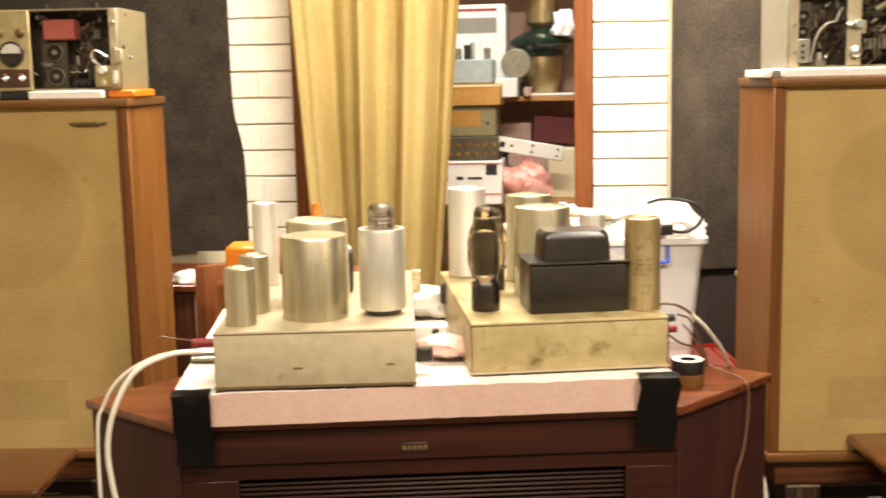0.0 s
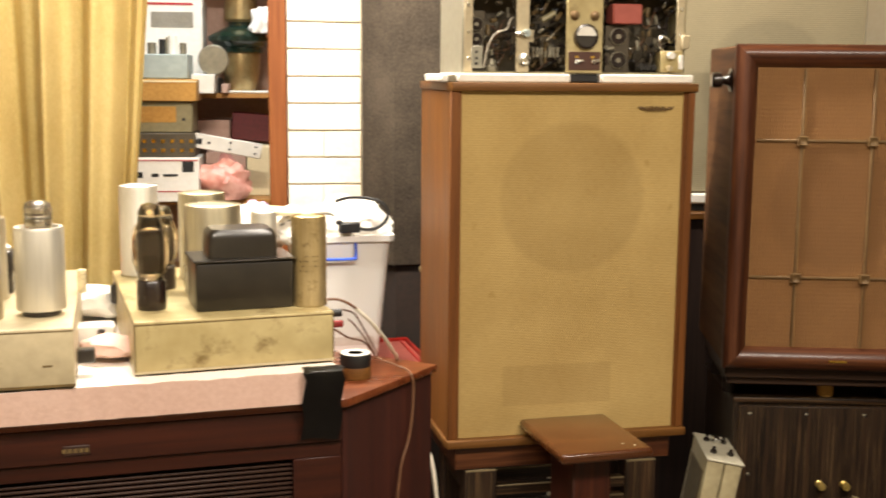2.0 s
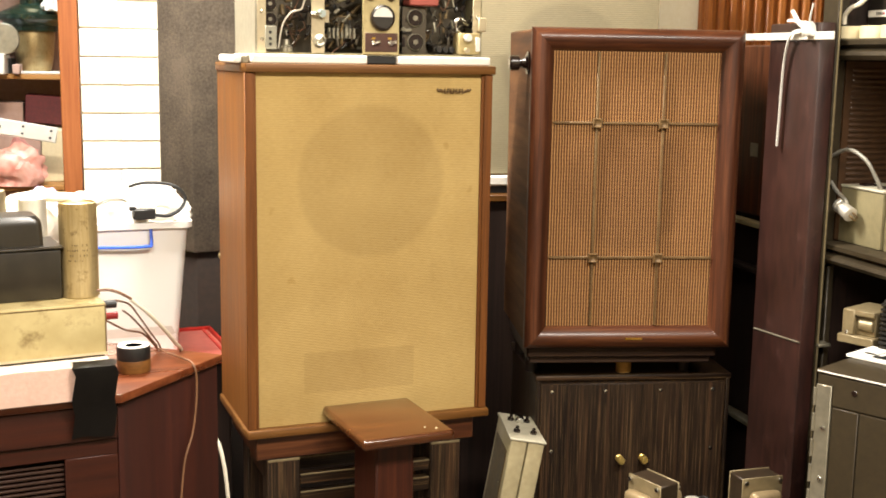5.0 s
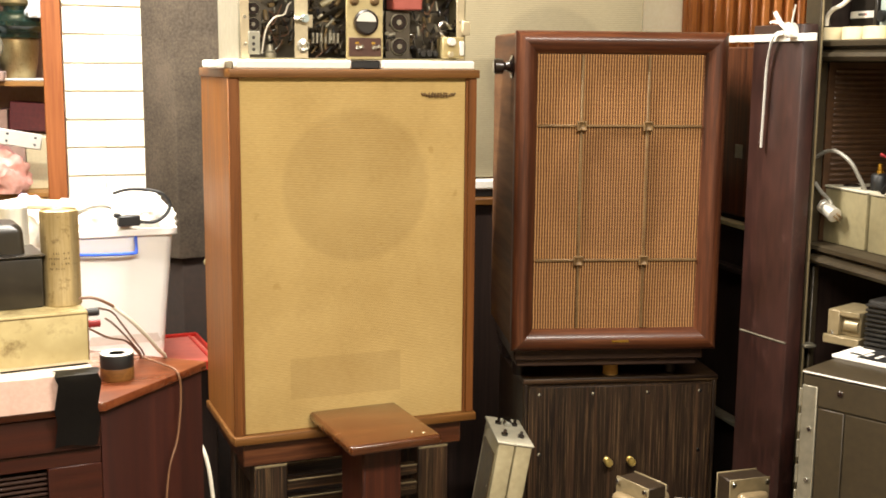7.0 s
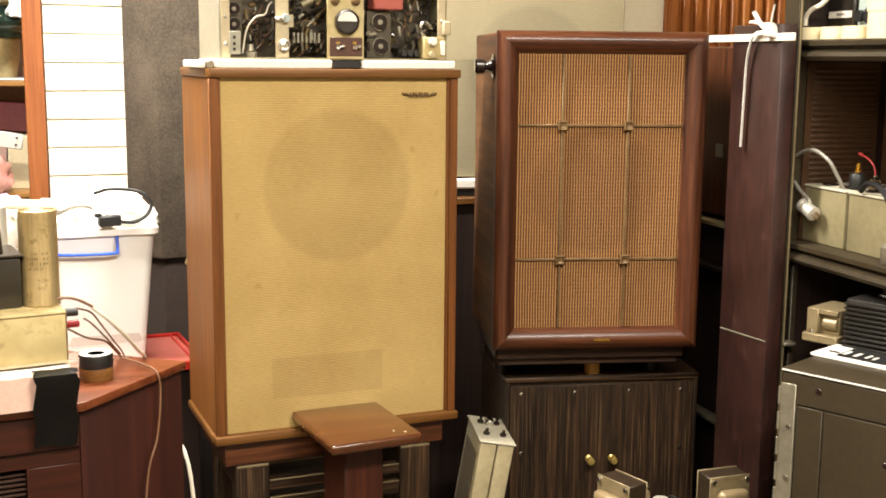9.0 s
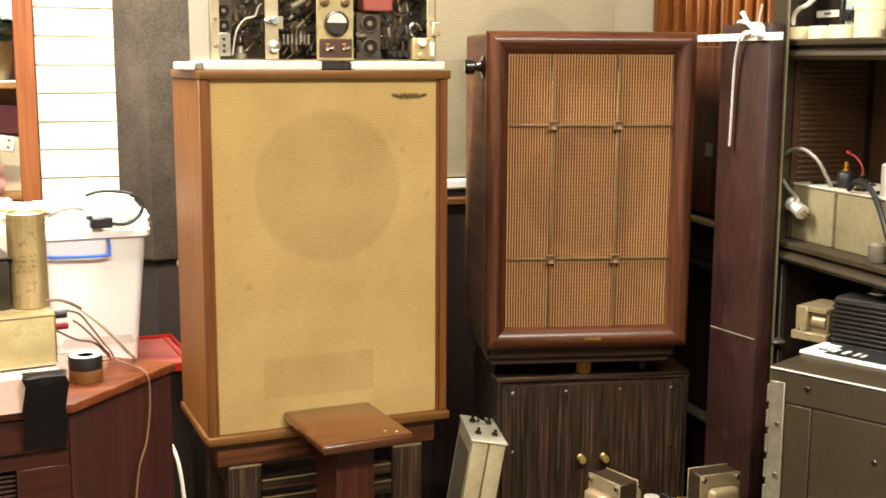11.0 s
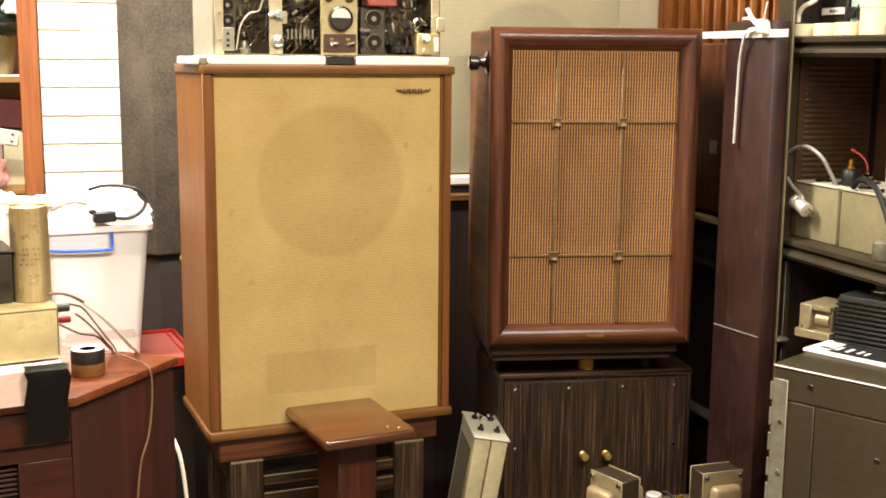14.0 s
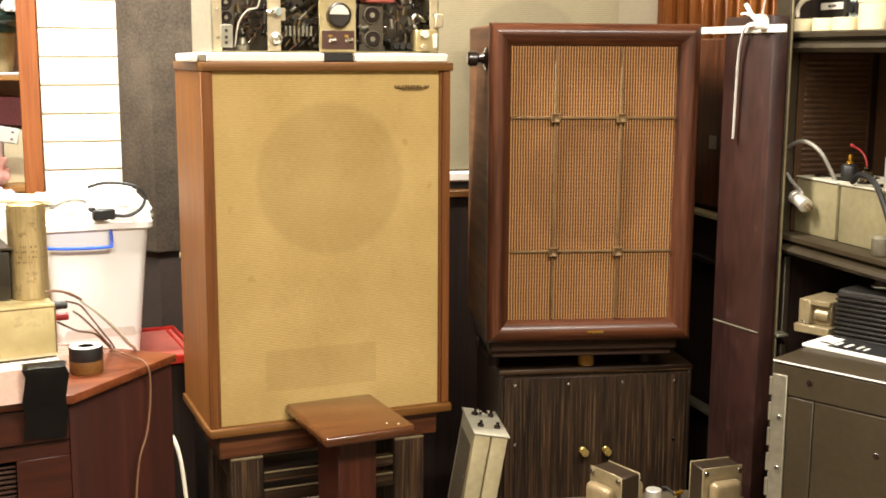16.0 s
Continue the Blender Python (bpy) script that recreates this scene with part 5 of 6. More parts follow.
def tub_shell():
    """A tapered open tub with thick walls and a rim."""
    bm = bmesh.new()
    def ring(hx, hy, z, r=0.02):
        out = []
        for sx, sy, a0 in ((1, 1, 0), (-1, 1, 90), (-1, -1, 180), (1, -1, 270)):
            for k in range(5):
                a = radians(a0 + 22.5 * k)
                out.append(bm.verts.new((sx * (hx - r) + r * math.cos(a), sy * (hy - r) + r * math.sin(a), z)))
        return out
    rings = [ring(0.095, 0.085, 0.0), ring(0.122, 0.108, 0.315), ring(0.132, 0.118, 0.317), ring(0.133, 0.119, 0.332), ring(0.126, 0.112, 0.334), ring(0.119, 0.105, 0.325), ring(0.092, 0.082, 0.006)]
    for a, b in zip(rings, rings[1:]):
        for k in range(len(a)):
            bm.faces.new((a[k], a[(k + 1) % len(a)], b[(k + 1) % len(b)], b[k]))
    bm.faces.new(rings[0][::-1])
    bm.faces.new(rings[-1])
    return bm


tub = thing("plastic_tub", pose(0.319, 3.06, 0.556, 0, 0, 6) @ Matrix.Scale(0.96, 4), "cloudy white plastic tub with a blue handle, overfull", "tub")
part("shell", tub_shell(), "tub", tub)
part("handle", cord([(-0.12, -0.110, 0.292), (-0.115, -0.124, 0.280), (-0.05, -0.128, 0.276), (0.022, -0.128, 0.276), (0.030, -0.126, 0.282), (0.031, -0.116, 0.315)], 0.004), "blue", tub, "blue wire handle")
part("filling", boxed(-0.10, 0.10, -0.09, 0.09, 0.03, 0.29, 0.02, 2), "paper", tub, "white papers inside")
for i, (x, y, sx, sz, mt, lb) in enumerate(((0.28, 3.02, 0.095, 0.052, "paper", "crumpled white bag on the tub"), (0.385, 3.05, 0.065, 0.058, "paper", "crumpled white bag on the tub"), (0.23, 3.06, 0.08, 0.052, "paper", "crumpled white bag on the tub"), (0.34, 3.11, 0.10, 0.066, "paper", "crumpled white bag on the tub"))):
    solo("plastic_bag", crumple((sx, 0.06, sz), 10.0 + i, 4), mt, pose(x, y, 0.848), lb, "bag", "bags on the tub")
adaptor = thing("mains_adaptor", pose(0.352, 2.945, 0.885, 0, 0, 10), "black mains adaptor with a looped black cable on the tub", "adaptor")
part("body", boxed(-0.032, 0.018, -0.015, 0.012, 0.0, 0.024, 0.003), "rubber", adaptor)
part("plug", boxed(-0.04, -0.025, -0.012, 0.008, 0.020, 0.030, 0.002), "rubber", adaptor)
part("cable", cord([(0.018, -0.002, 0.008), (0.05, -0.002, 0.006), (0.078, 0.0, 0.02), (0.090, 0.005, 0.045), (0.075, 0.01, 0.068), (0.045, 0.02, 0.078), (0.0, 0.03, 0.080), (-0.03, 0.05, 0.07)], 0.0042), "rubber", adaptor)
for k, pts in enumerate(([(0.22, 2.99, 0.90), (0.26, 2.98, 0.925), (0.30, 2.99, 0.925), (0.31, 3.0, 0.905), (0.28, 3.0, 0.897)], [(0.18, 3.0, 0.895), (0.22, 2.985, 0.915), (0.27, 2.99, 0.918)])):
    loose_cable("grey_cable", pts, 0.003, "wiregrey", "grey cable looped over the white bags")

bench = thing("work_bench", pose(-0.03, 3.10, 0, 0, 0, 4), "plain low bench heaped with bags behind the amplifiers", "bench")
part("top", boxed(0.0, 0.20, -0.12, 0.17, 0.78, 0.80, 0.003), "shelfwood", bench)
for x, y in ((0.02, -0.1), (0.18, -0.1), (0.02, 0.15), (0.18, 0.15)):
    part("leg", boxed(x - 0.015, x + 0.015, y - 0.015, y + 0.015, 0, 0.78), "shelfwood", bench)
solo("lilac_bag", crumple((0.035, 0.03, 0.03), 21.0, 4), "lilac", pose(0.115, 3.10, 0.895), "crumpled lilac plastic bag", "bag")
solo("plastic_bag", crumple((0.085, 0.07, 0.078), 23.0, 4), "paper", pose(0.09, 3.08, 0.80), "crumpled white bag on the bench", "bag")
solo("plastic_bag", crumple((0.06, 0.05, 0.068), 27.0, 4), "paper", pose(0.005, 3.06, 0.80), "crumpled white bag on the bench", "bag")
solo("cardboard_sheet", boxed(-0.055, 0.055, -0.03, 0.03, 0, 0.012, 0.003), "creampaper", pose(0.175, 3.0, 0.925, 6, 4, 5), "pale yellowish cardboard sheet lying on the white bags", "cardboard")

# ---- store room seen through the doorway ----
rackb = thing("store_shelves", pose(-0.75, 4.38, 0), "wooden store shelves full of boxes and parts", "shelves")
for z in (0.50, 0.79, 1.163, 1.62):
    part("shelf", boxed(0, 1.25, 0.0 if z < 1.0 else 0.16, 0.42, z, z + 0.018, 0.002), "shelfwood", rackb)
for x in (-0.02, 1.25):
    part("upright", boxed(x, x + 0.02, 0, 0.42, 0, 2.0, 0.002), "shelfwood", rackb)
part("back", boxed(0, 1.25, 0.42, 0.43, 0, 2.0), "dusty", rackb)


def store_box(name, x0, x1, y, z0, z1, material, label, category, bars=(), depth=0.2, turn=0.0):
    b = thing(name, pose(x0, y, z0, 0, turn, 0), label, category)
    part("body", boxed(0, x1 - x0, 0, depth, 0, z1 - z0, 0.003), material, b)
    for (a, c, d, e, mt) in bars:
        part("print", boxed(a, c, -0.0015, -0.0001, d, e), mt, b)
    return b


store_box("white_carton", -0.42, -0.128, 4.30, 0.808, 0.962, "paper", "white carton with red stripes and black print", "carton",
          ((0.0, 0.29, 0.143, 0.147, "redink"), (0.0, 0.29, 0.035, 0.039, "redink"), (0.235, 0.275, 0.105, 0.142, "ink"), (0.06, 0.10, 0.085, 0.105, "ink"), (0.13, 0.155, 0.088, 0.10, "ink"), (0.17, 0.22, 0.09, 0.098, "ink")))
store_box("switch_panel", -0.42, -0.140, 4.32, 0.963, 1.047, "interior", "dark rack panel with rows of brass sockets", "panel",
          tuple((0.10 + 0.032 * i, 0.112 + 0.032 * i, 0.018 + 0.032 * j, 0.030 + 0.032 * j, "brass") for i in range(6) for j in range(2)))
store_box("instrument_case", -0.42, -0.150, 4.34, 1.048, 1.155, "module", "beige metal instrument case with a yellow panel", "instrument", ((0.05, 0.215, 0.035, 0.09, "card"), (0.235, 0.245, 0.04, 0.05, "ink")))
store_box("cardboard_box", -0.46, -0.132, 4.32, 1.156, 1.232, "card", "flat brown cardboard box", "carton", ((0.0, 0.33, 0.066, 0.072, "creampaper"),))
store_box("parts_tray", -0.43, -0.162, 4.34, 1.234, 1.318, "greybin", "grey plastic parts tray full of valves", "tray")
for i in range(7):
    solo("spare_part", rod(0.012 + 0.004 * (i % 2), 0.04 + 0.012 * (i % 3), seg=14), ["steel", "rubber", "white"][i % 3], pose(-0.40 + 0.036 * i, 4.42, 1.3185), "small valve or part standing in the tray", "part", "parts in the tray")
store_box("printed_carton", -0.36, -0.128, 4.56, 1.1815, 1.52, "paper", "tall white carton with red and grey print", "carton", ((0.03, 0.20, 0.315, 0.323, "redink"), (0.05, 0.20, 0.235, 0.29, "wiregrey"), (0.10, 0.14, 0.12, 0.20, "steel")))
store_box("white_box", -0.158, -0.078, 4.42, 1.1815, 1.25, "white", "small open white plastic box", "box")
store_box("pink_box", -0.06, -0.035, 4.50, 1.1815, 1.215, "dusty", "tiny pinkish box on the shelf", "box")
store_box("black_jar", -0.095, -0.068, 4.56, 1.1815, 1.235, "rubber", "small black jar on the shelf", "jar")
store_box("paper_pile", -0.06, 0.13, 4.54, 1.1812, 1.190, "paper", "thin pile of white papers on the shelf edge", "papers")
store_box("book", -0.035, 0.12, 4.60, 1.01, 1.11, "book", "maroon cloth-bound book standing on its side", "book", (), 0.12, 4)
store_box("card_box", -0.16, -0.04, 4.62, 0.98, 1.08, "dusty", "dusty pink card box", "carton")
store_box("rack_strip", -0.155, 0.085, 4.36, 0.995, 1.048, "white", "long white metal strip with drilled holes", "metal strip",
          ((0.012, 0.030, 0.016, 0.036, "ink"), (0.05, 0.06, 0.022, 0.03, "ink"), (0.125, 0.133, 0.012, 0.018, "ink"), (0.125, 0.133, 0.036, 0.042, "ink"), (0.215, 0.223, 0.012, 0.018, "ink"), (0.215, 0.223, 0.036, 0.042, "ink")), 0.012, 10)
store_box("yellow_carton", 0.02, 0.15, 4.50, 0.808, 0.99, "creampaper", "plain cream cardboard carton on the shelf", "carton")
store_box("lower_carton", -0.12, 0.03, 4.50, 0.808, 0.97, "dusty", "dusty card carton on the shelf", "carton")
solo("pink_bag", crumple((0.085, 0.05, 0.085), 31.0, 4, 0.5), "pink", pose(-0.045, 4.39, 0.809), "crumpled pink plastic bag", "bag")
lamp = thing("oil_lamp", pose(0.005, 4.66, 1.1815), "brass lantern with a dark green stepped shade", "lantern")
part("body", lathe([(0.05, 0), (0.055, 0.01), (0.065, 0.06), (0.072, 0.13), (0.070, 0.145)], 32), "brass_can", lamp, "brass body")
part("shade", lathe([(0.07, 0.145), (0.085, 0.15), (0.088, 0.165), (0.10, 0.17), (0.105, 0.182), (0.12, 0.19), (0.122, 0.205), (0.11, 0.215), (0.07, 0.235), (0.045, 0.245), (0.045, 0.26)], 36), "green", lamp, "dark green stepped shade")
part("cap", lathe([(0.05, 0.26), (0.06, 0.27), (0.06, 0.36), (0.04, 0.38), (0, 0.385)], 28), "brass_can", lamp)
solo("clear_bag", crumple((0.035, 0.03, 0.06), 41.0, 4, 0.5), "tub", pose(0.085, 4.56, 1.40), "clear crumpled plastic bag hanging at the lantern", "bag")
solo("disc", rod(0.055, 0.012, seg=32, m=at(-0.085, 4.50, 1.30, "-y")), "steel", Matrix(), "grey metal disc leaning behind the white box", "disc")

# ---- right back corner ----
pedestal = thing("black_cabinet", pose(1.16, 3.14, 0), "black wooden cabinet with an orange-brown top edge", "cabinet")
part("body", boxed(0, 0.58, 0.01, 0.31, 0, 0.885, 0.003), "blackwood", pedestal)
part("top", boxed(-0.005, 0.585, 0.0, 0.315, 0.885, 0.903, 0.002), "teak_x", pedestal)
solo("packing_slab", boxed(0, 0.56, 0, 0.26, 0, 0.026, 0.004), "paper", pose(1.17, 3.17, 0.924), "white packing slab under the pale loudspeaker", "packing")
solo("rubber_mat", boxed(0, 0.55, 0, 0.26, 0, 0.0205, 0.002), "rubber", pose(1.175, 3.175, 0.9033), "black rubber mat on the cabinet", "mat")
pale = thing("pale_loudspeaker", pose(1.195, 3.195, 0.9503), "large loudspeaker with pale grey ribbed cloth front", "loudspeaker")
part("cabinet", boxed(0, 0.54, 0.004, 0.24, 0, 0.72, 0.003), "teak", pale)
part("grille_cloth", boxed(0.004, 0.536, -0.006, 0.0035, 0.004, 0.716, 0.002), "cloth_grey", pale, "pale grey ribbed cloth with the drive unit showing through")

slats = thing("slatted_cabinet", pose(1.992, 3.425, 0), "tall orange-brown cabinet with upright slats", "cabinet")
part("body", boxed(0, 0.5, 0.02, 0.045, 0, 1.9, 0.002), "slatwood", slats)
for i in range(12):
    part("slat", boxed(0.004 + i * 0.041, 0.028 + i * 0.041, 0.0, 0.0195, 0.02, 1.88, 0.004), "slatwood", slats)

shelf_unit = thing("dark_shelf_unit", pose(1.82, 2.60, 0), "dark wooden shelf unit behind the red cabinet", "shelf unit")
part("back", boxed(0.04, 0.45, 0.0, 0.62, 0, 0.88, 0.003), "blackwood", shelf_unit)
part("upper_panel", boxed(0.02, 0.45, 0.0, 0.62, 0.88, 1.305, 0.004), "mahogany", shelf_unit, "plain brown upper panel")
for z, y0, y1, mt in ((0.858, 0.12, 0.45, "tan"), (0.744, 0.12, 0.45, "blackwood"), (0.352, 0.12, 0.45, "steel")):
    part("shelf_edge", boxed(-0.012, 0.02, y0, y1, z, z + 0.012, 0.002), mt, shelf_unit)
part("name_plate", boxed(0.017, 0.0195, 0.215, 0.25, 1.028, 1.062, 0.0005), "steel", shelf_unit, "small grey metal plate")

tall = thing("red_cabinet", pose(1.70, 2.42, 0), "tall worn dark red mahogany cabinet beside the rack", "cabinet")
part("body", boxed(0.037, 0.36, 0.03, 0.135, 0, 1.345, 0.004), "redpanel", tall)
part("side_panel", boxed(0.0, 0.0365, -0.062, 0.135, 0.0, 1.347, 0.004, 2), "redpanel", tall, "worn front board")
part("joint_strip", cord([(-0.001, -0.060, 0.668), (-0.001, 0.03, 0.6625), (-0.001, 0.126, 0.657)], 0.0022, 6, 3), "steel", tall, "pale metal joint strip")
strap = thing("white_strap", pose(1.70, 2.42, 0), "white plastic strap tied round the red cabinet and rack post", "strap")
part("band", boxed(-0.0065, -0.0015, -0.115, 0.30, 1.311, 1.327, 0.001), "white", strap)
part("knot", crumple((0.014, 0.014, 0.020), 5.0, 3), "white", strap).location = (-0.012, -0.035, 1.318)
for pts, r in (([(-0.012, -0.03, 1.33), (-0.022, -0.015, 1.345), (-0.028, -0.005, 1.362), (-0.032, 0.0, 1.372)], 0.0045), ([(-0.012, -0.035, 1.335), (-0.016, -0.045, 1.36), (-0.014, -0.05, 1.385)], 0.005), ([(-0.01, -0.02, 1.345), (-0.016, 0.02, 1.352), (-0.02, 0.035, 1.352)], 0.004)):
    part("tail", cord(pts, r, 6, 6, 0.35), "white", strap)
part("long_tail", cord([(-0.012, -0.01, 1.33), (-0.016, 0.025, 1.322), (-0.014, 0.048, 1.27), (-0.012, 0.056, 1.20), (-0.012, 0.058, 1.14), (-0.012, 0.060, 1.082)], 0.0066, 6, 8, 0.35), "white", strap)

# ---- equipment rack ----
rack = thing("equipment_rack", pose(1.765, 2.40, 0), "dark olive steel equipment rack with rolled shelf edges", "rack")
part("post", boxed(-0.022, -0.012, -0.034, 0.02, 0, 2.1, 0.001), "rack", rack)
# thin pale strip paints the highlight along the post's edge
part("post_highlight", boxed(-0.0190, -0.0150, -0.0365, -0.0342, 0, 2.1, 0.0005), "bell", rack)
part("corner_upright", boxed(-0.011, 0.03, 0.004, 0.02, 0, 2.1, 0.002), "rack", rack)
part("post", boxed(-0.012, 0.03, -1.40, -1.34, 0, 2.1, 0.003), "rack", rack)
part("back_panel", boxed(0.215, 0.225, -1.33, -0.02, 0.885, 1.27), "louvre", rack)
part("back_panel", boxed(0.33, 0.345, -1.40, 0.01, 0, 2.1), "blackwood", rack)
part("end_panel", boxed(0.0305, 0.329, 0.006, 0.014, 0, 2.1), "blackwood", rack)
part("louvre_panel", boxed(0.0305, 0.2145, 0.001, 0.0055, 0.885, 1.268), "louvre", rack, "brown louvred end panel")
for i in range(30):
    part("louvre", boxed(0.045, 0.205, -0.0035, 0.0005, 0.905 + i * 0.0118, 0.9125 + i * 0.0118, 0.002), "louvre", rack)


def rolled_shelf(z):
    """A shelf with a deep rolled front lip."""
    bm = bmesh.new()
    prof = [(0.33, z), (0.0, z), (-0.004, z - 0.003), (-0.004, z - 0.012), (0.008, z - 0.016), (0.010, z - 0.020), (-0.006, z - 0.026), (-0.010, z - 0.034), (-0.004, z - 0.042), (0.02, z - 0.044), (0.02, z - 0.012), (0.33, z - 0.012)]
    a = [bm.verts.new((x, -0.002, q)) for x, q in prof]
    b = [bm.verts.new((x, -1.338, q)) for x, q in prof]
    n = len(prof)
    for i in range(n):
        bm.faces.new((a[i], a[(i + 1) % n], b[(i + 1) % n], b[i]))
    bm.faces.new(a[::-1])
    bm.faces.new(b)
    return bm


for z in (1.314, 0.882):
    part("shelf", rolled_shelf(z), "rack", rack)
part("inner_rail", boxed(0.01, 0.025, -0.015, 0.0, 0.02, 0.83, 0.002), "rack", rack)
part("hook", boxed(-0.02, 0.01, -0.045, -0.016, 0.655, 0.663, 0.002), "steel", rack)


def rack_module(y0, y1):
    s = thing("module", pose(1.805, y0, 0.8825), "beige enamelled module with valve sockets on its white top", "module", "rack modules")
    w = y0 - y1
    part("case", boxed(0, 0.16, -w, 0, 0, 0.118, 0.004, 2), "module", s)
    part("top_plate", boxed(-0.003, 0.163, -w - 0.001, 0.001, 0.118, 0.124, 0.002), "modtop", s)
    for i in range(2):
        for j in range(3):
            part("socket", lathe([(0.018, 0), (0.018, 0.003), (0.014, 0.004), (0.012, 0.001), (0, 0.001)], 20, pose(0.035 + 0.075 * i, -0.035 - 0.062 * j, 0.124)), "bakelite", s)
    return s


rack_module(2.456, 2.256)
rack_module(2.246, 2.046)
rack_module(2.036, 1.836)
lead = thing("plug_lead", pose(1.805, 2.34, 0), "grey braided lead with an aluminium plug hanging over the module", "cable")
part("cable", cord([(0.012, -0.060, 1.006), (0.0, -0.056, 1.03), (-0.016, -0.040, 1.066), (-0.022, 0.012, 1.084), (-0.024, 0.068, 1.065), (-0.024, 0.084, 1.033), (-0.024, 0.052, 0.999), (-0.024, 0.010, 0.977), (-0.024, 0.004, 0.966)], 0.0042), "wiregrey", lead)
plug = part("plug", lathe([(0.0, 0), (0.012, 0), (0.0155, 0.004), (0.0155, 0.012), (0.0145, 0.013), (0.0145, 0.044), (0.0155, 0.045), (0.0155, 0.050), (0.011, 0.052), (0, 0.052)], 24, pose(-0.026, 0.032, 0.966, 110, 0, 0)), "alu", lead, "ribbed aluminium plug")
for k in range(4):
    part("pin", rod(0.0018, 0.012, seg=8, m=pose(-0.024 + 0.006 * math.cos(k * 1.57), -0.017, 0.948 + 0.006 * math.sin(k * 1.57), 110, 0, 0)), "bronze", plug)
post = thing("binding_post", pose(1.84, 2.268, 1.0068), "black terminal post with a brass tip on the module", "terminal")
part("body", lathe([(0.016, 0), (0.017, 0.002), (0.017, 0.030), (0.014, 0.034), (0.009, 0.036)], 24), "rubber", post)
part("tip", lathe([(0.008, 0.036), (0.008, 0.042), (0.005, 0.044), (0.005, 0.055), (0, 0.057)], 18), "brass", post)
bottle = thing("glass_socket", pose(1.838, 2.208, 1.0068), "small clear socket with a red lead", "socket")
part("body", lathe([(0.013, 0), (0.013, 0.022), (0.006, 0.030), (0.005, 0.036), (0, 0.036)], 20), "smoked", bottle)
part("red_lead", cord([(0, 0, 0.034), (0.0, 0.006, 0.052), (0.0, 0.025, 0.066), (0.0, 0.045, 0.072)], 0.0019), "wirered", bottle)
part("end_cap", rod(0.0034, 0.012, seg=10, m=pose(0.0, 0.045, 0.072, -75, 0, 0)), "wirered", bottle)
loose_cable("black_cable", [(1.80, 2.20, 1.012), (1.795, 2.17, 1.03), (1.79, 2.12, 1.022), (1.785, 2.08, 0.985), (1.782, 2.05, 0.94), (1.782, 2.03, 0.90)], 0.006, "rubber", "thick black cable across the modules")
solo("metal_can", lathe([(0.021, 0), (0.021, 0.06), (0.018, 0.063), (0, 0.063)], 28), "alu", pose(1.84, 2.12, 1.0068), "plain aluminium can on the module", "can")
solo("connector", lathe([(0.014, 0), (0.018, 0.005), (0.018, 0.035), (0.012, 0.04), (0, 0.04)], 24), "steel", pose(1.782, 2.075, 0.8825), "grey metal connector on the shelf", "connector")

# on the top shelf
for k, (x, y, z, r, h) in enumerate(((1.80, 2.395, 1.3145, 0.033, 0.026), (1.81, 2.325, 1.3145, 0.034, 0.026), (1.805, 2.252, 1.3145, 0.032, 0.026), (1.815, 2.185, 1.3145, 0.030, 0.052), (1.815, 2.187, 1.367, 0.031, 0.052))):
    solo("masking_tape", lathe([(r * 0.62, 0), (r - 0.001, 0), (r, 0.001), (r, h - 0.001), (r - 0.001, h), (r * 0.62, h), (r * 0.6, h - 0.001), (r * 0.6, 0.001), (r * 0.62, 0)], 36), "creampaper", pose(x, y, z), "cream roll of masking tape on the rack shelf", "tape roll", "masking tape rolls")
blackbox = thing("black_power_box", pose(1.838, 2.402, 1.3145), "black box with a white printed label on the rack shelf", "box")
part("body", boxed(0, 0.14, -0.088, 0.0, 0, 0.13, 0.004), "black", blackbox)
part("label", boxed(-0.0015, -0.0001, -0.082, -0.004, 0.046, 0.060), "paper", blackbox, "white printed label")
for i in range(5):
    part("print", boxed(-0.0024, -0.0016, -0.036 - i * 0.006, -0.033 - i * 0.006, 0.050, 0.056), "ink" if i < 4 else "redink", blackbox)
solo("white_lead", cord([(1.780, 2.398, 1.346), (1.776, 2.390, 1.364), (1.777, 2.372, 1.378), (1.785, 2.35, 1.388), (1.80, 2.32, 1.42), (1.83, 2.31, 1.45)], 0.005), "wirewhite", Matrix(), "thick white lead looped at the black box", "cable")
phone = thing("grey_meter", pose(1.842, 2.308, 1.3145), "grey plastic instrument with two black dials", "instrument")
part("body", boxed(0, 0.10, -0.078, 0.0, 0, 0.085, 0.006, 2), "greybin", phone)
for y, r in ((-0.016, 0.012), (-0.050, 0.018)):
    part("dial", rod(r, 0.010, seg=24, m=at(0.0, y, 0.048, "-x")), "rubber", phone)
solo("black_transformer", boxed(-0.04, 0.04, -0.05, 0.05, 0, 0.035, 0.004), "interior", pose(1.85, 2.085, 1.3145), "dark squat component on the rack shelf", "component")

# ---- olive-grey steel cabinet in front of the rack ----
grey = thing("steel_cabinet", pose(1.547, 2.056, 0, 0, 0, -61.6), "olive-grey steel equipment cabinet with a piano hinge", "cabinet")
part("body", boxed(0, 0.60, 0.004, 0.30, 0, 0.692, 0.004), "greybox", grey)
part("top", boxed(-0.003, 0.603, -0.001, 0.303, 0.692, 0.700, 0.003, 2), "greybox", grey)
# worn edge; its highlight is painted in as white
part("lit_or_worn_edge", boxed(0.0, 0.60, -0.0022, -0.0011, 0.6955, 0.6985, 0.0004), "white", grey, "worn front edge with its highlight in white")
part("front_rail", boxed(0.001, 0.60, 0.0, 0.0038, 0.635, 0.6915, 0.001), "greybox", grey)
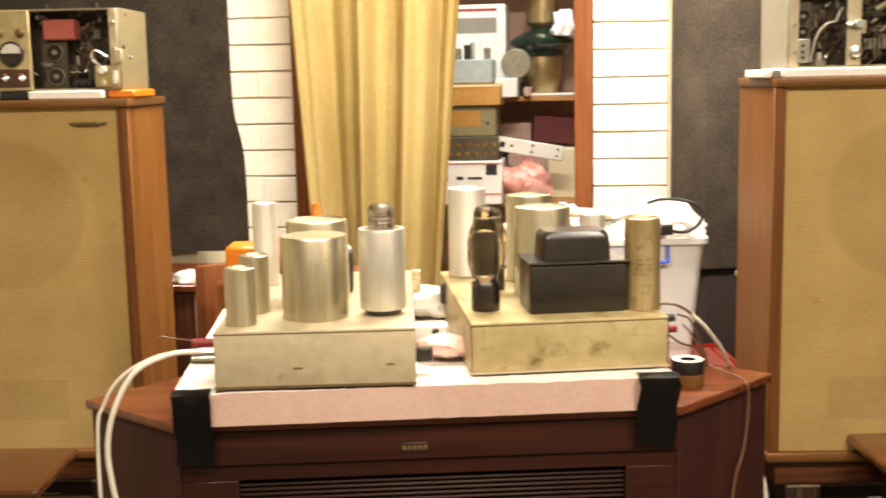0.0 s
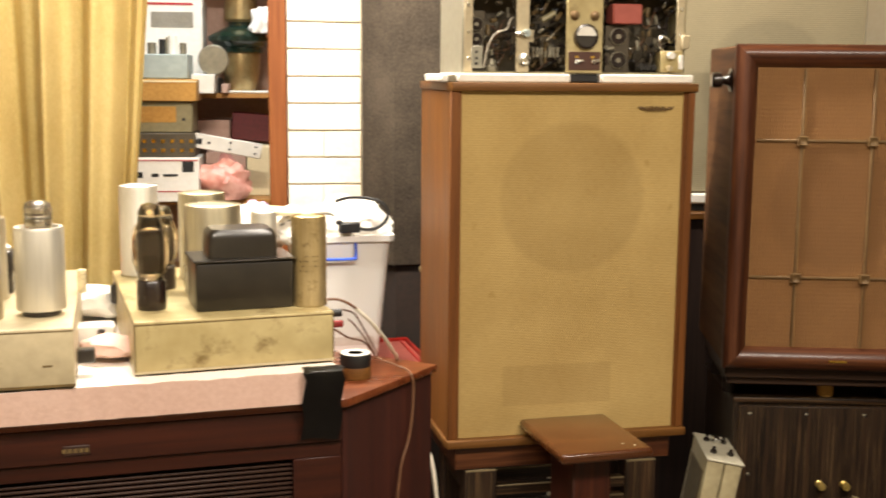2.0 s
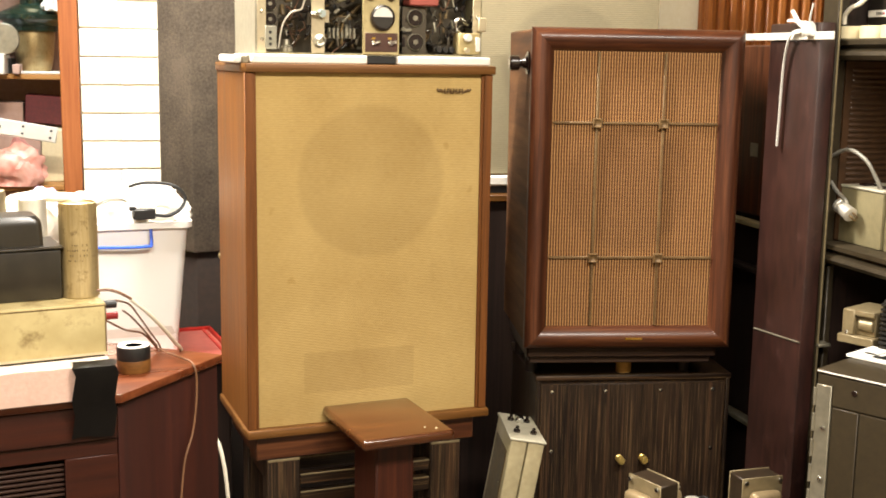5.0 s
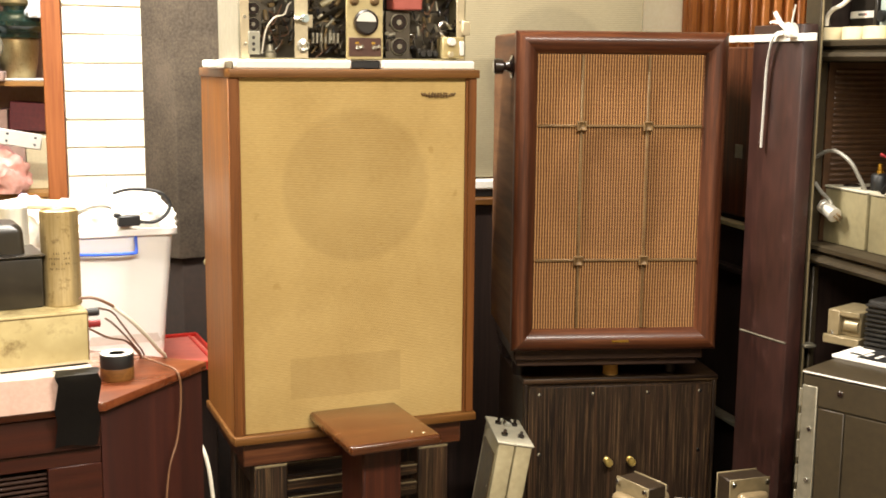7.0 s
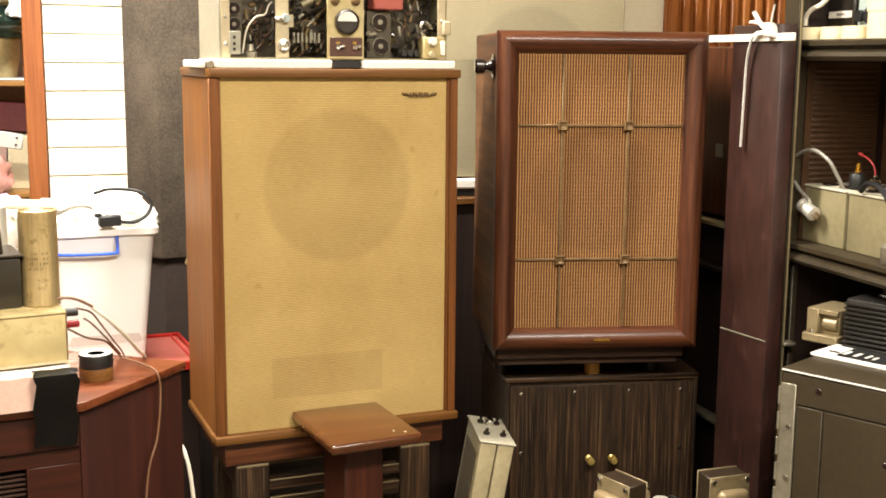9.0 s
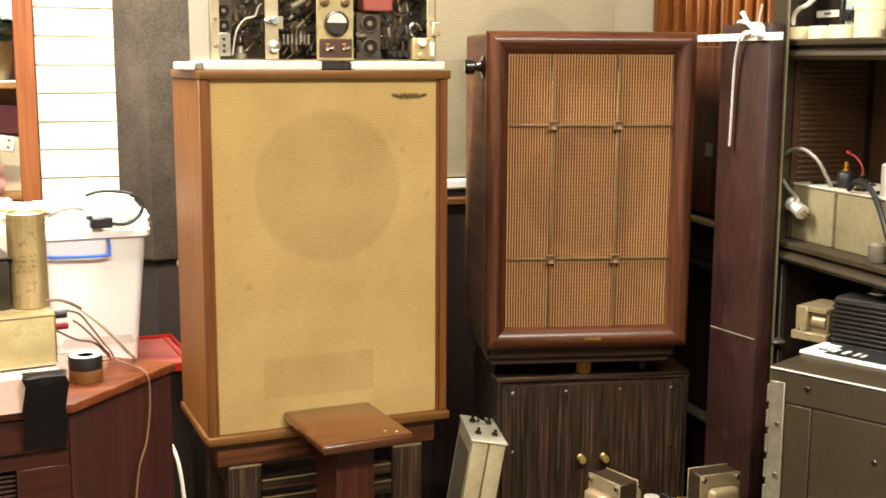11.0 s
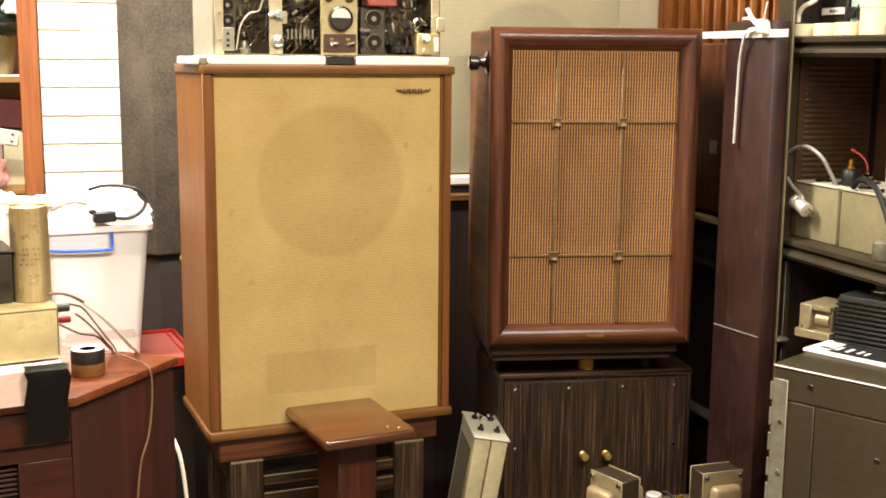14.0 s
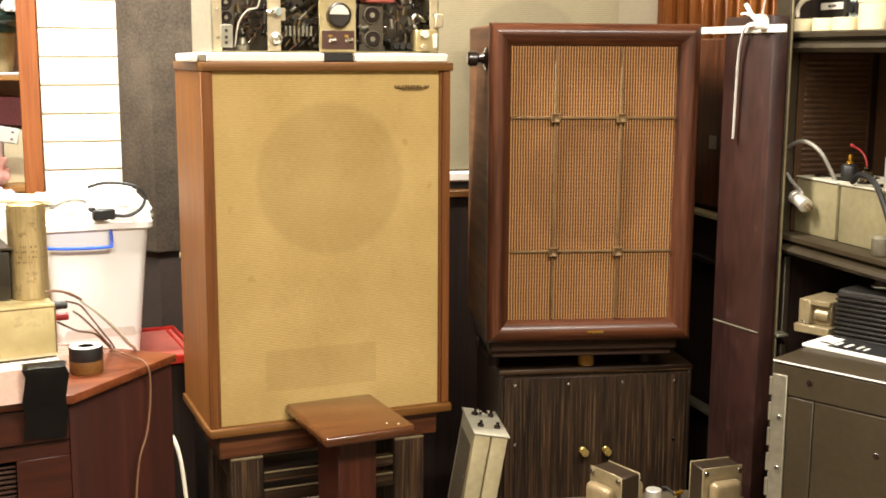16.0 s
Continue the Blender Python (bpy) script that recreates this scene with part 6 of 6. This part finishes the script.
part("door", boxed(0.034, 0.085, -0.001, 0.0038, 0.02, 0.632, 0.001), "greybox", grey)
part("door", boxed(0.088, 0.60, -0.001, 0.0038, 0.02, 0.632, 0.001), "greybox", grey)
hinge = part("hinge", boxed(0.001, 0.031, -0.003, 0.0038, 0.02, 0.672, 0.001), "steel", grey, "pale steel piano hinge")
for i in range(13):
    part("knuckle", rod(0.0035, 0.034, seg=10, m=pose(-0.001, -0.002, 0.03 + i * 0.05)), "steel", hinge)
    if i % 2:
        part("rivet", rod(0.0045, 0.003, seg=10, m=at(0.020, -0.003, 0.04 + i * 0.05, "-y")), "chrome", hinge)
for x, z in ((0.075, 0.668), (0.21, 0.56)):
    part("hole", lathe([(0.006, 0), (0.005, 0.001), (0, 0.001)], 14, at(x, -0.001, z, "-y")), "bakelite", grey)

fin = thing("finned_unit", pose(1.700, 2.200, 0.7003, 0, 0, -64), "black finned amplifier with a round knob on top", "amplifier")
part("body", boxed(0.062, 0.32, 0.02, 0.20, 0, 0.105, 0.008, 2), "fins", fin)
for i in range(10):
    part("fin", boxed(0.064, 0.318, 0.013, 0.0198, 0.006 + i * 0.0095, 0.011 + i * 0.0095, 0.001), "fins", fin)
part("dial", lathe([(0.026, 0), (0.026, 0.004), (0.018, 0.005), (0.018, 0.012), (0.014, 0.022), (0, 0.022)], 28, pose(0.125, 0.09, 0.105)), "rubber", fin)
part("ring", lathe([(0.019, 0.004), (0.027, 0.004), (0.027, 0.007), (0.019, 0.007), (0.019, 0.004)], 28, pose(0.125, 0.09, 0.105)), "chrome", fin)
be = thing("beige_relay", pose(1.715, 2.235, 0.7003, 0, 0, -64), "small beige metal unit with a recessed bobbin", "unit")
part("foot", boxed(-0.006, 0.072, -0.006, 0.10, 0, 0.018, 0.002), "bell", be)
part("case", boxed(0.0, 0.068, 0.012, 0.10, 0.018, 0.070, 0.002), "bell", be)
part("end_post", boxed(0.0, 0.026, 0.0, 0.012, 0.018, 0.070, 0.002), "bell", be)
part("bar", boxed(0.026, 0.068, 0.0, 0.012, 0.060, 0.070, 0.001), "bell", be)
part("bobbin", rod(0.014, 0.03, seg=20, m=pose(0.034, 0.016, 0.040, 0, 90, 0)), "bell", be)
part("screw", rod(0.005, 0.008, seg=10, m=pose(0.010, 0.003, 0.018)), "chrome", be)

mag = thing("magazine", pose(1.652, 2.123, 0.7003, 0, 0, -64), "white and black magazine with large black lettering", "magazine")
part("paper_block", boxed(0, 0.24, 0, 0.10, 0, 0.006, 0.001), "paper", mag)
part("cover", boxed(0.045, 0.24, 0.012, 0.10, 0.006, 0.0068), "ink", mag, "dark printed cover")
for x, y, sx, sy in ((0.02, 0.03, 0.022, 0.010), (0.05, 0.03, 0.008, 0.03), (0.072, 0.03, 0.008, 0.03), (0.095, 0.032, 0.006, 0.028), (0.11, 0.032, 0.006, 0.022)):
    part("letter_bar", boxed(x, x + sx, y, y + sy, 0.0069, 0.0074), "ink" if x < 0.045 else "white", mag)

# ---- bricks of the two piers ----
shared = {}


def brick_mesh(ln, kind):
    key = (round(ln, 3), kind)
    if key not in shared:
        bm = boxed(0, ln, 0, 0.012, 0, 0.0755, 0.0025)
        rr = random.Random(int(ln * 1000) + kind)
        for v_ in bm.verts:
            if v_.co.y < 0.006:
                v_.co += Vector((0, rr.uniform(-0.0008, 0.0008), rr.uniform(-0.0012, 0.0012)))
        me = bpy.data.meshes.new("brick")
        bm.to_mesh(me)
        bm.free()
        me.materials.append(M["brick"])
        shared[key] = me
    return shared[key]


rng = random.Random(5)
for pier, x0, x1, first in ((pier_right, 0.1895, 0.410, 0.033), (pier_left, -0.948, -0.729, 0.0725)):
    for c in range(31):
        z = first + 0.0028 + c * 0.081
        cuts = [x0, x1] if c % 2 else [x0, (x0 + x1) / 2 + rng.uniform(-0.004, 0.004), x1]
        for a, b in zip(cuts, cuts[1:]):
            ob = new("brick", brick_mesh(round(b - a - 0.0012, 3), rng.randrange(4)))
            ob.parent = pier
            ob.location = (a + 0.0006, 3.7405 + rng.uniform(-0.001, 0.001), z + rng.uniform(-0.0008, 0.0008))
